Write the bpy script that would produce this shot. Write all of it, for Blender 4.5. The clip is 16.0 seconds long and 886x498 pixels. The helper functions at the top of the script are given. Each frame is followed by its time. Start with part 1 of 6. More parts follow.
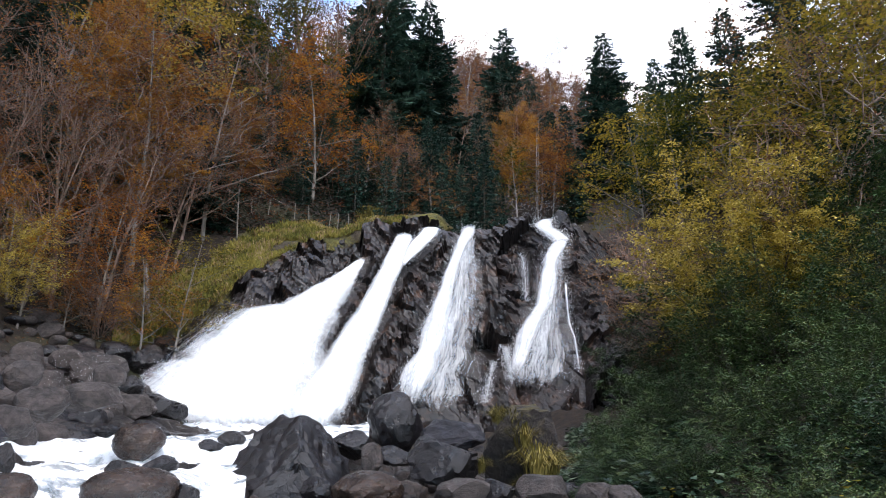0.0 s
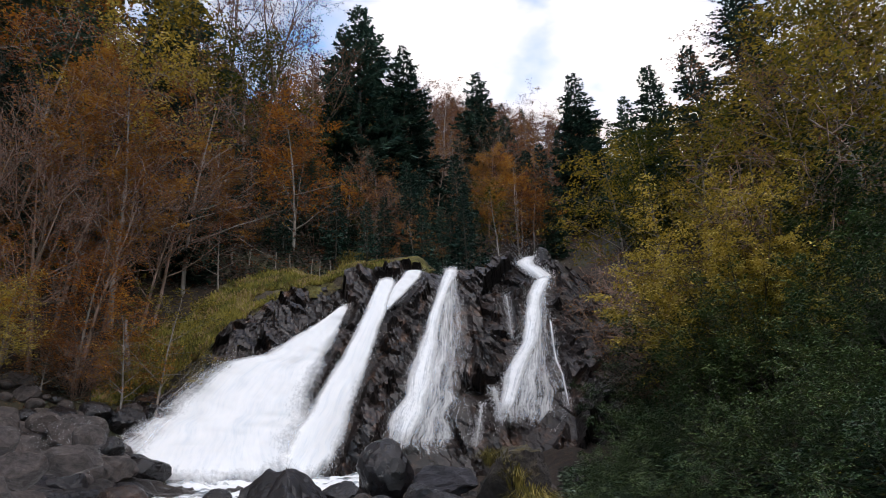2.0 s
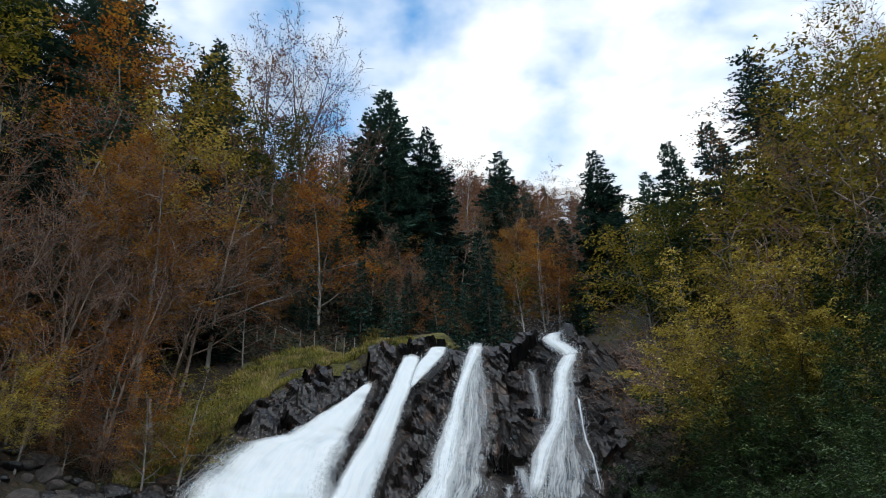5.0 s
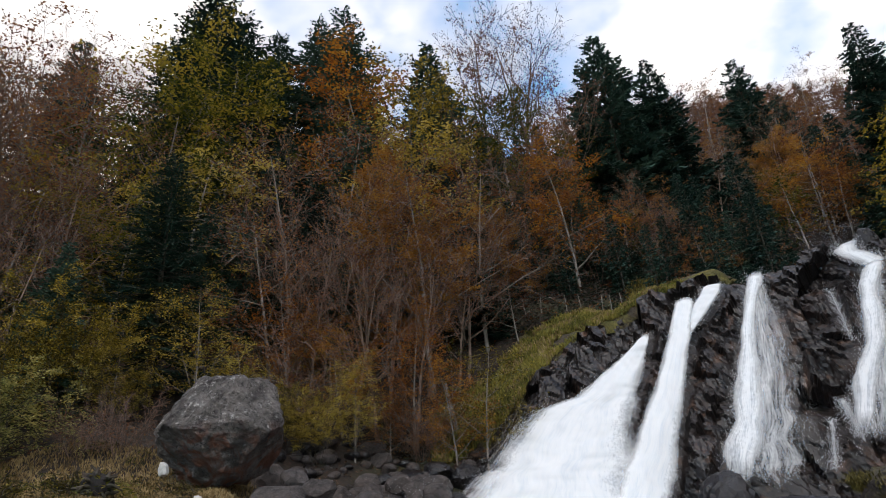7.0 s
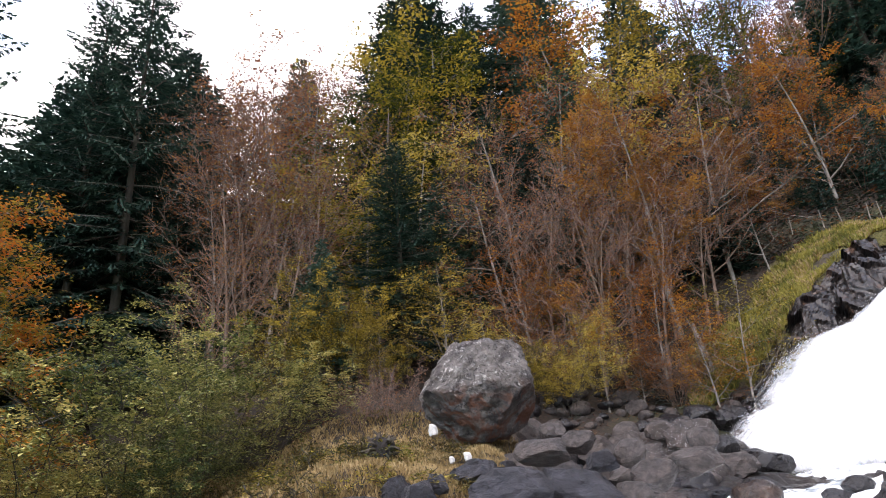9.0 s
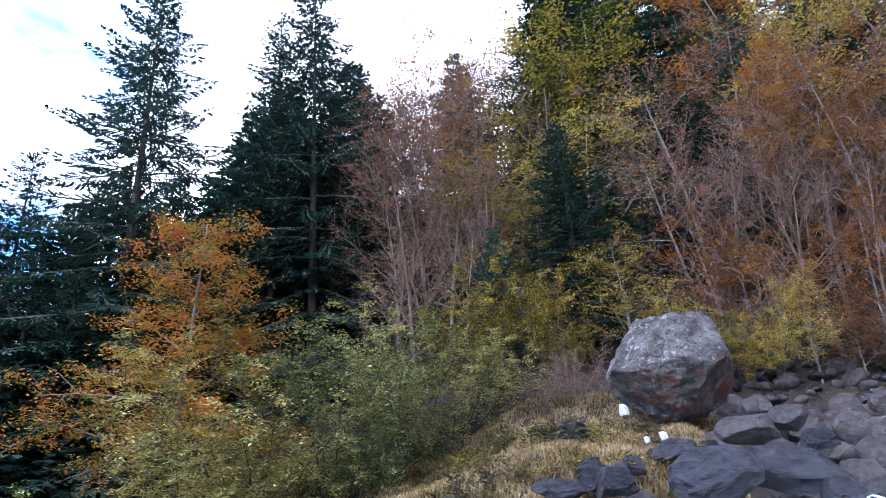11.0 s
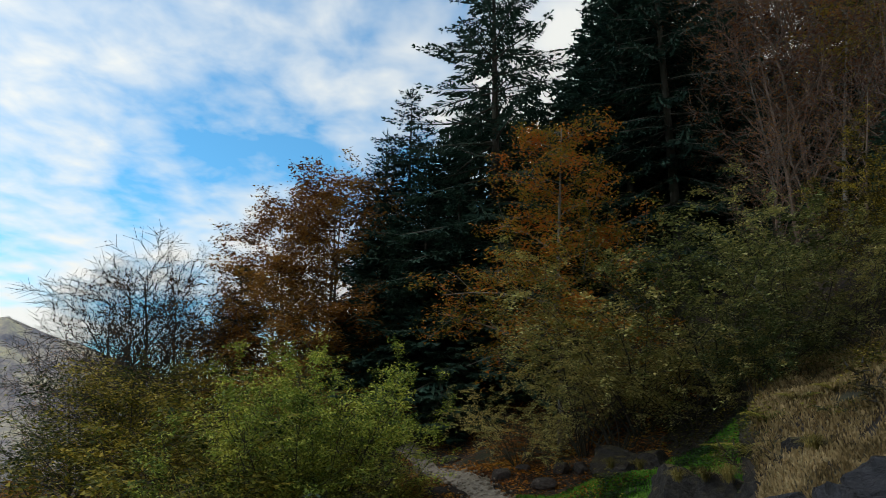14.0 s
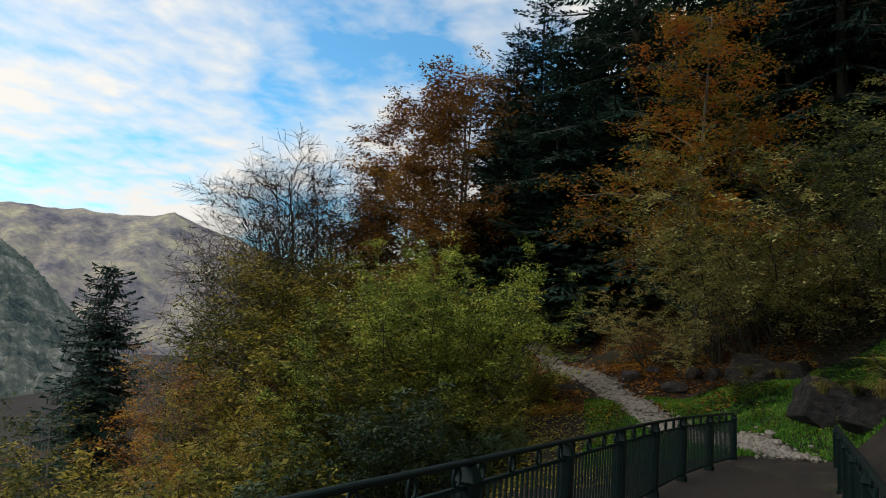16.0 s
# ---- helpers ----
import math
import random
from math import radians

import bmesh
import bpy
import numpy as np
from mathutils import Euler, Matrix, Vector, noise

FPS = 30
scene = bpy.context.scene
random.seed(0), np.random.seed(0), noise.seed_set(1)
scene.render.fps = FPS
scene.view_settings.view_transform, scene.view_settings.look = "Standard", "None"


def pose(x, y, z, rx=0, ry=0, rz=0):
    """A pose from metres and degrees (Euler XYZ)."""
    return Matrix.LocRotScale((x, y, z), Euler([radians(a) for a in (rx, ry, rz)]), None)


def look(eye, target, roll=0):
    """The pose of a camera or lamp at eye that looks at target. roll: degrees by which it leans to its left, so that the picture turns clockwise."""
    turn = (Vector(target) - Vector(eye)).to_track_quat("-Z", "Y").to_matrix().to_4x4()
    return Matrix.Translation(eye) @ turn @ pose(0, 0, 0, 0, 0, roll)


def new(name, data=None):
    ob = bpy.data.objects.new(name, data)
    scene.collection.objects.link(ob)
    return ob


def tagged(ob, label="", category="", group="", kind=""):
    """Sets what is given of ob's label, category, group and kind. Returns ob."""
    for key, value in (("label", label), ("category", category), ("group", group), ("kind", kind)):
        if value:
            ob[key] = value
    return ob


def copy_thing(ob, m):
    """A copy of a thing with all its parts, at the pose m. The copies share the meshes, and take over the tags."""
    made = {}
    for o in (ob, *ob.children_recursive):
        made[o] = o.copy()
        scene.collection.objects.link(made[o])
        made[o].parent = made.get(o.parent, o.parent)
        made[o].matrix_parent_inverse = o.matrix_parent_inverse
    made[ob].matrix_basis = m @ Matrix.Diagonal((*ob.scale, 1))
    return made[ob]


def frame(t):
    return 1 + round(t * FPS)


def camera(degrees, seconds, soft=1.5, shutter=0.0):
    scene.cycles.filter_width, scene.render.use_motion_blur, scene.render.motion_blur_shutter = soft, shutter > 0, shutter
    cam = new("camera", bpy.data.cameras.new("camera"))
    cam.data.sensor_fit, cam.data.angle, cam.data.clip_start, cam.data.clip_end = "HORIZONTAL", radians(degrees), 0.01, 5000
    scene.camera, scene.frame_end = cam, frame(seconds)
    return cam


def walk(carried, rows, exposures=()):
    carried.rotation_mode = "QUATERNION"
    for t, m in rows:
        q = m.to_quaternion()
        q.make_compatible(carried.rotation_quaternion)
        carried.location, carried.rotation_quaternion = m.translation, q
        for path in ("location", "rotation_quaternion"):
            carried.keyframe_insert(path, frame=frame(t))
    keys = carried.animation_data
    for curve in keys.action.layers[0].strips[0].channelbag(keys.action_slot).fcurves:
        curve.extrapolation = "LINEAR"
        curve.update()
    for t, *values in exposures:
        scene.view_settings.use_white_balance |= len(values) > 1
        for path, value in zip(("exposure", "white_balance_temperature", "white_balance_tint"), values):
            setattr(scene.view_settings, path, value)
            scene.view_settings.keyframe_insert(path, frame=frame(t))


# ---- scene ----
cam = camera(67.55, 16.0, 0.9)
EYE = 1.75
# seconds, x, y, then yaw, pitch and lean in degrees
ROWS = [
    (0.0, 0.000, 0.000, -0.16, 18.04, -0.51),
    (0.5, 0.000, 0.000, -0.77, 19.60, -0.42),
    (1.0, 0.000, 0.000, -0.82, 20.43, 0.18),
    (1.5, 0.000, 0.000, -1.16, 20.51, 0.81),
    (2.0, 0.000, 0.000, -0.72, 21.66, 2.43),
    (2.5, 0.000, 0.000, -0.47, 23.26, 1.88),
    (3.0, 0.000, 0.000, -1.03, 25.21, 1.27),
    (5.5, 0.000, 0.000, 3.63, 28.55, 2.62),
    (6.0, 0.000, 0.000, 10.63, 28.80, 2.47),
    (6.5, 0.000, 0.000, 19.01, 28.83, 3.37),
    (7.0, 0.000, 0.000, 26.39, 26.60, 4.33),
    (7.5, 0.000, 0.000, 33.33, 23.60, 4.77),
    (8.0, 0.000, 0.000, 37.73, 22.64, 5.26),
    (8.5, 0.000, 0.000, 43.12, 23.47, 5.04),
    (11.0, 0.000, 0.000, 63.59, 24.33, 4.00),
    (11.5, 0.000, 0.000, 70.41, 23.50, 3.02),
    (12.0, 0.000, 0.000, 78.20, 22.49, 2.61),
    (12.5, 0.000, 0.000, 84.52, 20.72, 2.74),
    (13.0, 0.000, 0.000, 87.63, 20.36, 1.23),
    (13.5, 0.000, 0.000, 90.31, 18.41, -0.05),
    (14.0, 0.000, 0.000, 94.19, 16.19, -0.75),
    (14.5, 0.000, -0.000, 96.92, 13.67, -2.14),
    (15.0, 0.000, -0.025, 100.12, 11.21, -2.46),
    (15.5, 0.000, -0.050, 101.92, 8.95, -3.10),
    (16.0, 0.000, -0.075, 104.97, 7.21, -3.48),
]
EXPOSURES = [(0.0, -0.48, 6500, 18), (2.0, -1.2, 6800, 19), (3.0, -1.3, 6500, 13), (5.5, -1.3, 6300, 7), (7.0, -1.22, 6800, 15), (7.5, -1.08, 6850, 17), (8.0, -0.5, 6930, 18), (8.5, -0.22, 7000, 20), (11.0, 0.15, 5400, 24), (12.0, -0.45, 5900, 16), (12.5, -0.85, 6300, 13), (13.5, -1.68, 6450, 4), (14.5, -1.92, 6750, 7), (16.0, -1.92, 6900, 9)]
walk(cam, [(t, pose(x, y, EYE, 90 + pitch, lean, yaw)) for t, x, y, yaw, pitch, lean in ROWS], EXPOSURES)

# ---- sky, sun ----
SUN_EL, SUN_AZ = 40.0, 195.0  # degrees; bearing is counted to the left of the first view
world = bpy.data.worlds.new("sky")
scene.world = world
world.use_nodes = True
wt = world.node_tree
wt.nodes.clear()


def wnode(kind, **values):
    n = wt.nodes.new(kind)
    for k, v in values.items():
        n.inputs[k].default_value = v
    return n


def wlink(a, b):
    wt.links.new(a, b)


sky = wt.nodes.new("ShaderNodeTexSky")
sky.sky_type = "NISHITA"
sky.sun_disc = False
sky.sun_elevation = radians(SUN_EL)
sky.sun_rotation = radians(-SUN_AZ)
sky.air_density, sky.dust_density, sky.ozone_density = 1.0, 0.3, 1.5
co = wt.nodes.new("ShaderNodeTexCoord")
sep = wt.nodes.new("ShaderNodeSeparateXYZ")
wlink(co.outputs["Generated"], sep.inputs[0])
lift = wt.nodes.new("ShaderNodeMath")
lift.operation = "MAXIMUM"
wlink(sep.outputs["Z"], lift.inputs[0])
lift.inputs[1].default_value = 0.05
lift2 = wt.nodes.new("ShaderNodeMath")
lift2.operation = "ADD"
wlink(lift.outputs[0], lift2.inputs[0])
lift2.inputs[1].default_value = 0.12
flat = []
for axis in "XY":
    d = wt.nodes.new("ShaderNodeMath")
    d.operation = "DIVIDE"
    wlink(sep.outputs[axis], d.inputs[0])
    wlink(lift2.outputs[0], d.inputs[1])
    flat.append(d)
comb = wt.nodes.new("ShaderNodeCombineXYZ")
wlink(flat[0].outputs[0], comb.inputs[0])
wlink(flat[1].outputs[0], comb.inputs[1])
big = wnode("ShaderNodeTexNoise", Scale=0.8, Detail=3.0, Roughness=0.5)
wlink(comb.outputs[0], big.inputs["Vector"])
small = wnode("ShaderNodeTexNoise", Scale=7.0, Detail=4.0, Roughness=0.5, Distortion=0.2)
wlink(comb.outputs[0], small.inputs["Vector"])
both = wt.nodes.new("ShaderNodeMath")
both.operation = "MULTIPLY_ADD"
wlink(small.outputs["Fac"], both.inputs[0])
both.inputs[1].default_value = 0.36
wlink(big.outputs["Fac"], both.inputs[2])
cover = wt.nodes.new("ShaderNodeValToRGB")
cover.color_ramp.elements[0].position, cover.color_ramp.elements[1].position = 0.535, 0.745
wlink(both.outputs[0], cover.inputs[0])
cloud = wt.nodes.new("ShaderNodeMix")
cloud.data_type = "RGBA"
tint = wt.nodes.new("ShaderNodeMix")
tint.data_type, tint.blend_type = "RGBA", "MULTIPLY"
tint.inputs["Factor"].default_value = 1.0
wlink(sky.outputs[0], tint.inputs["A"])
tint.inputs["B"].default_value = (3.7, 7.3, 8.4, 1)
wlink(cover.outputs["Color"], cloud.inputs["Factor"])
wlink(tint.outputs["Result"], cloud.inputs["A"])
# thin cloud is brightest round the veiled sun
toward = wt.nodes.new("ShaderNodeVectorMath")
toward.operation = "DOT_PRODUCT"
wlink(co.outputs["Generated"], toward.inputs[0])
toward.inputs[1].default_value = (-math.sin(radians(SUN_AZ)) * math.cos(radians(SUN_EL)), math.cos(radians(SUN_AZ)) * math.cos(radians(SUN_EL)), math.sin(radians(SUN_EL)))
veil = wt.nodes.new("ShaderNodeMapRange")
veil.inputs["From Min"].default_value, veil.inputs["From Max"].default_value = -0.2, 1.0
veil.inputs["To Min"].default_value, veil.inputs["To Max"].default_value = 30.0, 39.0
wlink(toward.outputs["Value"], veil.inputs["Value"])
white = wt.nodes.new("ShaderNodeCombineColor")
for i in range(3):
    wlink(veil.outputs[0], white.inputs[i])
wlink(white.outputs[0], cloud.inputs["B"])
back = wnode("ShaderNodeBackground", Strength=0.1)
wlink(cloud.outputs["Result"], back.inputs["Color"])
wout = wt.nodes.new("ShaderNodeOutputWorld")
wlink(back.outputs[0], wout.inputs["Surface"])

sun = new("sun", bpy.data.lights.new("sun", "SUN"))
sun.data.energy, sun.data.angle, sun.data.color = 2.3, radians(16), (1.0, 0.96, 0.9)
sa, se = radians(SUN_AZ), radians(SUN_EL)
sun.matrix_world = look((0, 0, 60), (math.sin(sa) * math.cos(se), -math.cos(sa) * math.cos(se), 60 - math.sin(se)))

# ---- materials ----
def material(name):
    m = bpy.data.materials.new(name)
    m.use_nodes = True
    nt = m.node_tree
    return m, nt, nt.nodes["Principled BSDF"]


def node(nt, kind, **values):
    n = nt.nodes.new(kind)
    for k, v in values.items():
        n.inputs[k].default_value = v
    return n


def ramp(nt, source, stops):
    r = nt.nodes.new("ShaderNodeValToRGB")
    e = r.color_ramp.elements
    while len(e) < len(stops):
        e.new(0.5)
    for el, (p, c) in zip(e, stops):
        el.position, el.color = p, (*c, 1)
    nt.links.new(source, r.inputs[0])
    return r.outputs["Color"]


def mixed(nt, fac, a, b, mode="MIX"):
    x = nt.nodes.new("ShaderNodeMix")
    x.data_type, x.blend_type = "RGBA", mode
    for key, v in (("Factor", fac), ("A", a), ("B", b)):
        if isinstance(v, (int, float)):
            x.inputs[key].default_value = v
        elif isinstance(v, tuple):
            x.inputs[key].default_value = (*v, 1)
        else:
            nt.links.new(v, x.inputs[key])
    return x.outputs["Result"]


def coords(nt, which="Object", scale=(1, 1, 1)):
    c = nt.nodes.new("ShaderNodeTexCoord")
    mp = nt.nodes.new("ShaderNodeMapping")
    mp.inputs["Scale"].default_value = scale
    nt.links.new(c.outputs[which], mp.inputs[0])
    return mp.outputs[0]


def noise_tex(nt, vec, scale, detail=6.0, rough=0.6, distort=0.0):
    n = node(nt, "ShaderNodeTexNoise", Scale=scale, Detail=detail, Roughness=rough, Distortion=distort)
    nt.links.new(vec, n.inputs["Vector"])
    return n.outputs["Fac"]


def maths(nt, op, a, b=0.5):
    n = nt.nodes.new("ShaderNodeMath")
    n.operation = op
    for i, v in enumerate((a, b)):
        if isinstance(v, (int, float)):
            n.inputs[i].default_value = v
        else:
            nt.links.new(v, n.inputs[i])
    return n.outputs[0]


def bump(nt, b, height, strength=0.5, distance=0.1):
    n = node(nt, "ShaderNodeBump", Strength=strength, Distance=distance)
    nt.links.new(height, n.inputs["Height"])
    nt.links.new(n.outputs[0], b.inputs["Normal"])


def up_facing(nt, low=0.5, high=0.8):
    g = nt.nodes.new("ShaderNodeNewGeometry")
    s = nt.nodes.new("ShaderNodeSeparateXYZ")
    nt.links.new(g.outputs["Normal"], s.inputs[0])
    r = nt.nodes.new("ShaderNodeMapRange")
    r.inputs["From Min"].default_value, r.inputs["From Max"].default_value = low, high
    nt.links.new(s.outputs["Z"], r.inputs["Value"])
    return r.outputs["Result"]


def rock_material(name, dark, light, lichen, moss, wet=0.5, scale=1.0, lichen_at=0.62, moss_at=0.7, stain=None, stain_low=False, relief=1.0, mottle=1.0, grain=0.6):
    """Broken rock: two tones, fine grain, pale lichen spots, moss on what faces up."""
    m, nt, b = material(name)
    v = coords(nt)
    big = noise_tex(nt, v, 0.5 * scale, 6, 0.65, 0.5)
    mid = noise_tex(nt, v, 2.0 * scale, 8, 0.7, 0.3)
    fine = noise_tex(nt, v, 9.0 * scale, 8, 0.75)
    base = ramp(nt, big, [(0.32, dark), (0.68, light)])
    base = mixed(nt, ramp(nt, mid, [(0.35, (0, 0, 0)), (0.65, (mottle,) * 3)]), base, mixed(nt, 1.0, base, (0.45, 0.44, 0.46), "MULTIPLY"))
    base = mixed(nt, maths(nt, "MULTIPLY", fine, grain), base, mixed(nt, 1.0, base, (1.9, 1.85, 1.8), "MULTIPLY"))
    cells = nt.nodes.new("ShaderNodeTexVoronoi")
    cells.feature = "DISTANCE_TO_EDGE"
    cells.inputs["Scale"].default_value = 1.1 * scale
    warp = nt.nodes.new("ShaderNodeVectorMath")
    warp.operation = "ADD"
    nt.links.new(v, warp.inputs[0])
    wob = node(nt, "ShaderNodeTexNoise", Scale=1.7 * scale, Detail=4.0)
    nt.links.new(v, wob.inputs["Vector"])
    nt.links.new(wob.outputs["Color"], warp.inputs[1])
    nt.links.new(warp.outputs[0], cells.inputs["Vector"])
    crack = ramp(nt, cells.outputs["Distance"], [(0.0, (0.3, 0.3, 0.3)), (0.03, (1, 1, 1))])
    base = mixed(nt, 1.0, base, crack, "MULTIPLY")
    if stain:
        spread = ramp(nt, noise_tex(nt, v, 0.8 * scale, 4, 0.6, 1.0), [(0.44 if stain_low else 0.56, (0, 0, 0)), (0.58 if stain_low else 0.68, (1, 1, 1))])
        if stain_low:
            # rusty seepage from a seam across the boulder, over its lower half
            sp = nt.nodes.new("ShaderNodeSeparateXYZ")
            nt.links.new(v, sp.inputs[0])
            low = nt.nodes.new("ShaderNodeMapRange")
            low.inputs["From Min"].default_value, low.inputs["From Max"].default_value = 0.05, -0.3
            nt.links.new(sp.outputs["Z"], low.inputs["Value"])
            spread = maths(nt, "MULTIPLY", spread, low.outputs["Result"])
        base = mixed(nt, spread, base, stain)
    spots = maths(nt, "MULTIPLY", ramp(nt, noise_tex(nt, v, 3.1 * scale, 10, 0.8), [(lichen_at, (0, 0, 0)), (lichen_at + 0.06, (1, 1, 1))]), up_facing(nt, -0.5, 0.4))
    base = mixed(nt, spots, base, lichen)
    green = maths(nt, "MULTIPLY", up_facing(nt, 0.35, 0.9), ramp(nt, noise_tex(nt, v, 1.1 * scale, 6, 0.7), [(moss_at - 0.2, (0, 0, 0)), (moss_at, (1, 1, 1))]))
    base = mixed(nt, green, base, moss)
    nt.links.new(base, b.inputs["Base Color"])
    rough = ramp(nt, mid, [(0.35, (wet,) * 3), (0.7, (min(1, wet + 0.35),) * 3)])
    nt.links.new(rough, b.inputs["Roughness"])
    bump(nt, b, maths(nt, "ADD", maths(nt, "ADD", noise_tex(nt, v, 4.0 * scale, 10, 0.75), maths(nt, "MULTIPLY", mid, 1.5)), maths(nt, "MULTIPLY", crack, 0.5)), relief, 0.16)
    return m


def leaf_material(name, stops, glow=0.25, rough=0.55, shine=0.12, own=0.5):
    """Leaves: each its own tone, thin enough to let light through."""
    m, nt, b = material(name)
    g = nt.nodes.new("ShaderNodeNewGeometry")
    o = nt.nodes.new("ShaderNodeObjectInfo")
    v = coords(nt)
    patch = noise_tex(nt, v, 0.8, 3, 0.6)
    k = maths(nt, "ADD", maths(nt, "MULTIPLY", g.outputs["Random Per Island"], 0.42), maths(nt, "SUBTRACT", maths(nt, "MULTIPLY", patch, 1.7), 0.55))
    k = maths(nt, "ADD", k, maths(nt, "MULTIPLY", maths(nt, "SUBTRACT", o.outputs["Random"], 0.5), own))
    col = ramp(nt, k, stops)
    nt.links.new(col, b.inputs["Base Color"])
    b.inputs["Roughness"].default_value = rough
    b.inputs["Specular IOR Level"].default_value = shine
    tr = nt.nodes.new("ShaderNodeBsdfTranslucent")
    nt.links.new(col, tr.inputs["Color"])
    mx = nt.nodes.new("ShaderNodeMixShader")
    mx.inputs[0].default_value = glow
    nt.links.new(b.outputs[0], mx.inputs[1])
    nt.links.new(tr.outputs[0], mx.inputs[2])
    nt.links.new(mx.outputs[0], nt.nodes["Material Output"].inputs["Surface"])
    return m


def bark_material(name, dark, light, scale=1.0):
    m, nt, b = material(name)
    v = coords(nt, "Object", (6 * scale, 6 * scale, 1.2 * scale))
    n = noise_tex(nt, v, 1.0, 7, 0.7)
    n2 = noise_tex(nt, coords(nt), 0.5, 3, 0.6)
    col = mixed(nt, ramp(nt, n2, [(0.4, (0, 0, 0)), (0.65, (1, 1, 1))]), ramp(nt, n, [(0.3, dark), (0.7, light)]), mixed(nt, 0.5, dark, (0.05, 0.06, 0.03)))
    nt.links.new(col, b.inputs["Base Color"])
    b.inputs["Roughness"].default_value = 0.9
    bump(nt, b, n, 0.6, 0.03)
    return m


FALL_ROCK = rock_material("wet dark rock", (0.005, 0.0044, 0.0046), (0.03, 0.022, 0.02), (0.18, 0.16, 0.15), (0.05, 0.05, 0.015), wet=0.22, scale=0.8, lichen_at=0.9, moss_at=0.8, stain=(0.09, 0.05, 0.033), relief=0.3, mottle=0.3, grain=0.3)
WET_BOULDER = rock_material("wet dark boulder", (0.0032, 0.003, 0.0036), (0.016, 0.0135, 0.0155), (0.34, 0.34, 0.32), (0.05, 0.06, 0.015), wet=0.2, scale=2.0, lichen_at=0.64, moss_at=0.9, relief=0.35, mottle=0.7)
BED = rock_material("dark stream bed", (0.014, 0.012, 0.011), (0.06, 0.05, 0.045), (0.18, 0.17, 0.16), (0.05, 0.045, 0.02), wet=0.25, scale=1.2, lichen_at=0.7, moss_at=0.9)
BROWN_BOULDER = rock_material("wet brown boulder", (0.009, 0.007, 0.0065), (0.06, 0.034, 0.022), (0.22, 0.2, 0.18), (0.06, 0.06, 0.015), wet=0.12, scale=1.6, lichen_at=0.75, moss_at=0.95, relief=0.4, mottle=0.7)
GREY_BOULDER = rock_material("grey boulder", (0.022, 0.018, 0.017), (0.115, 0.092, 0.082), (0.42, 0.4, 0.38), (0.1, 0.09, 0.03), wet=0.35, scale=2.0, lichen_at=0.66, moss_at=0.95, relief=0.6)
SLAB = rock_material("blue grey slab", (0.009, 0.009, 0.012), (0.055, 0.053, 0.064), (0.3, 0.3, 0.3), (0.12, 0.1, 0.04), wet=0.3, scale=1.8, lichen_at=0.66, moss_at=0.97, relief=0.7)
PALE_BOULDER = rock_material("lichened boulder", (0.07, 0.06, 0.056), (0.32, 0.29, 0.265), (0.6, 0.56, 0.52), (0.3, 0.28, 0.24), wet=0.75, scale=2.6, lichen_at=0.55, moss_at=1.5, stain=(0.2, 0.075, 0.038), stain_low=True, relief=1.4)
MOSSY_ROCK = rock_material("mossy brown rock", (0.011, 0.009, 0.0085), (0.05, 0.038, 0.033), (0.36, 0.35, 0.33), (0.13, 0.1, 0.022), wet=0.5, scale=2.0, lichen_at=0.7, moss_at=0.6)

BARK_GREY = bark_material("grey beech bark", (0.11, 0.09, 0.078), (0.37, 0.325, 0.285))
BARK_DARK = bark_material("dark bark", (0.035, 0.028, 0.022), (0.1, 0.085, 0.07))
TWIG_BROWN = bark_material("brown twigs", (0.125, 0.076, 0.06), (0.325, 0.215, 0.166))

FIR_GREEN = leaf_material("fir needles", [(0.2, (0.011, 0.028, 0.021)), (0.55, (0.028, 0.062, 0.046)), (0.9, (0.07, 0.125, 0.09))], 0.15)
LEAF_BROWN = leaf_material("brown beech leaves", [(0.12, (0.09, 0.04, 0.028)), (0.4, (0.23, 0.105, 0.06)), (0.65, (0.39, 0.175, 0.07)), (0.9, (0.54, 0.29, 0.07))])
LEAF_ORANGE = leaf_material("orange leaves", [(0.15, (0.13, 0.055, 0.022)), (0.45, (0.36, 0.14, 0.03)), (0.7, (0.56, 0.26, 0.035)), (0.9, (0.64, 0.38, 0.06))])
LEAF_RUST = leaf_material("rusty beech leaves", [(0.2, (0.16, 0.07, 0.022)), (0.5, (0.38, 0.18, 0.04)), (0.85, (0.54, 0.31, 0.07))])
LEAF_YELLOW = leaf_material("yellow leaves", [(0.12, (0.065, 0.054, 0.014)), (0.4, (0.248, 0.195, 0.033)), (0.65, (0.519, 0.389, 0.065)), (0.9, (0.66, 0.531, 0.153))])
LEAF_OLIVE = leaf_material("olive leaves", [(0.15, (0.025, 0.046, 0.01)), (0.45, (0.125, 0.13, 0.02)), (0.7, (0.32, 0.255, 0.036)), (0.9, (0.5, 0.37, 0.06))])
LEAF_HAZEL = leaf_material("hazel leaves", [(0.12, (0.06, 0.078, 0.026)), (0.4, (0.24, 0.26, 0.092)), (0.65, (0.45, 0.41, 0.145)), (0.9, (0.6, 0.5, 0.19))])
LEAF_DOME = leaf_material("yellow-green leaves", [(0.12, (0.063, 0.105, 0.022)), (0.4, (0.224, 0.302, 0.056)), (0.65, (0.477, 0.484, 0.084)), (0.9, (0.66, 0.617, 0.126))], own=0.2)
LEAF_GREEN = leaf_material("green leaves", [(0.15, (0.0085, 0.0255, 0.0093)), (0.45, (0.0289, 0.0646, 0.0204)), (0.7, (0.068, 0.1105, 0.0323)), (0.9, (0.1275, 0.1615, 0.0553))], 0.2, 0.4, 0.4)
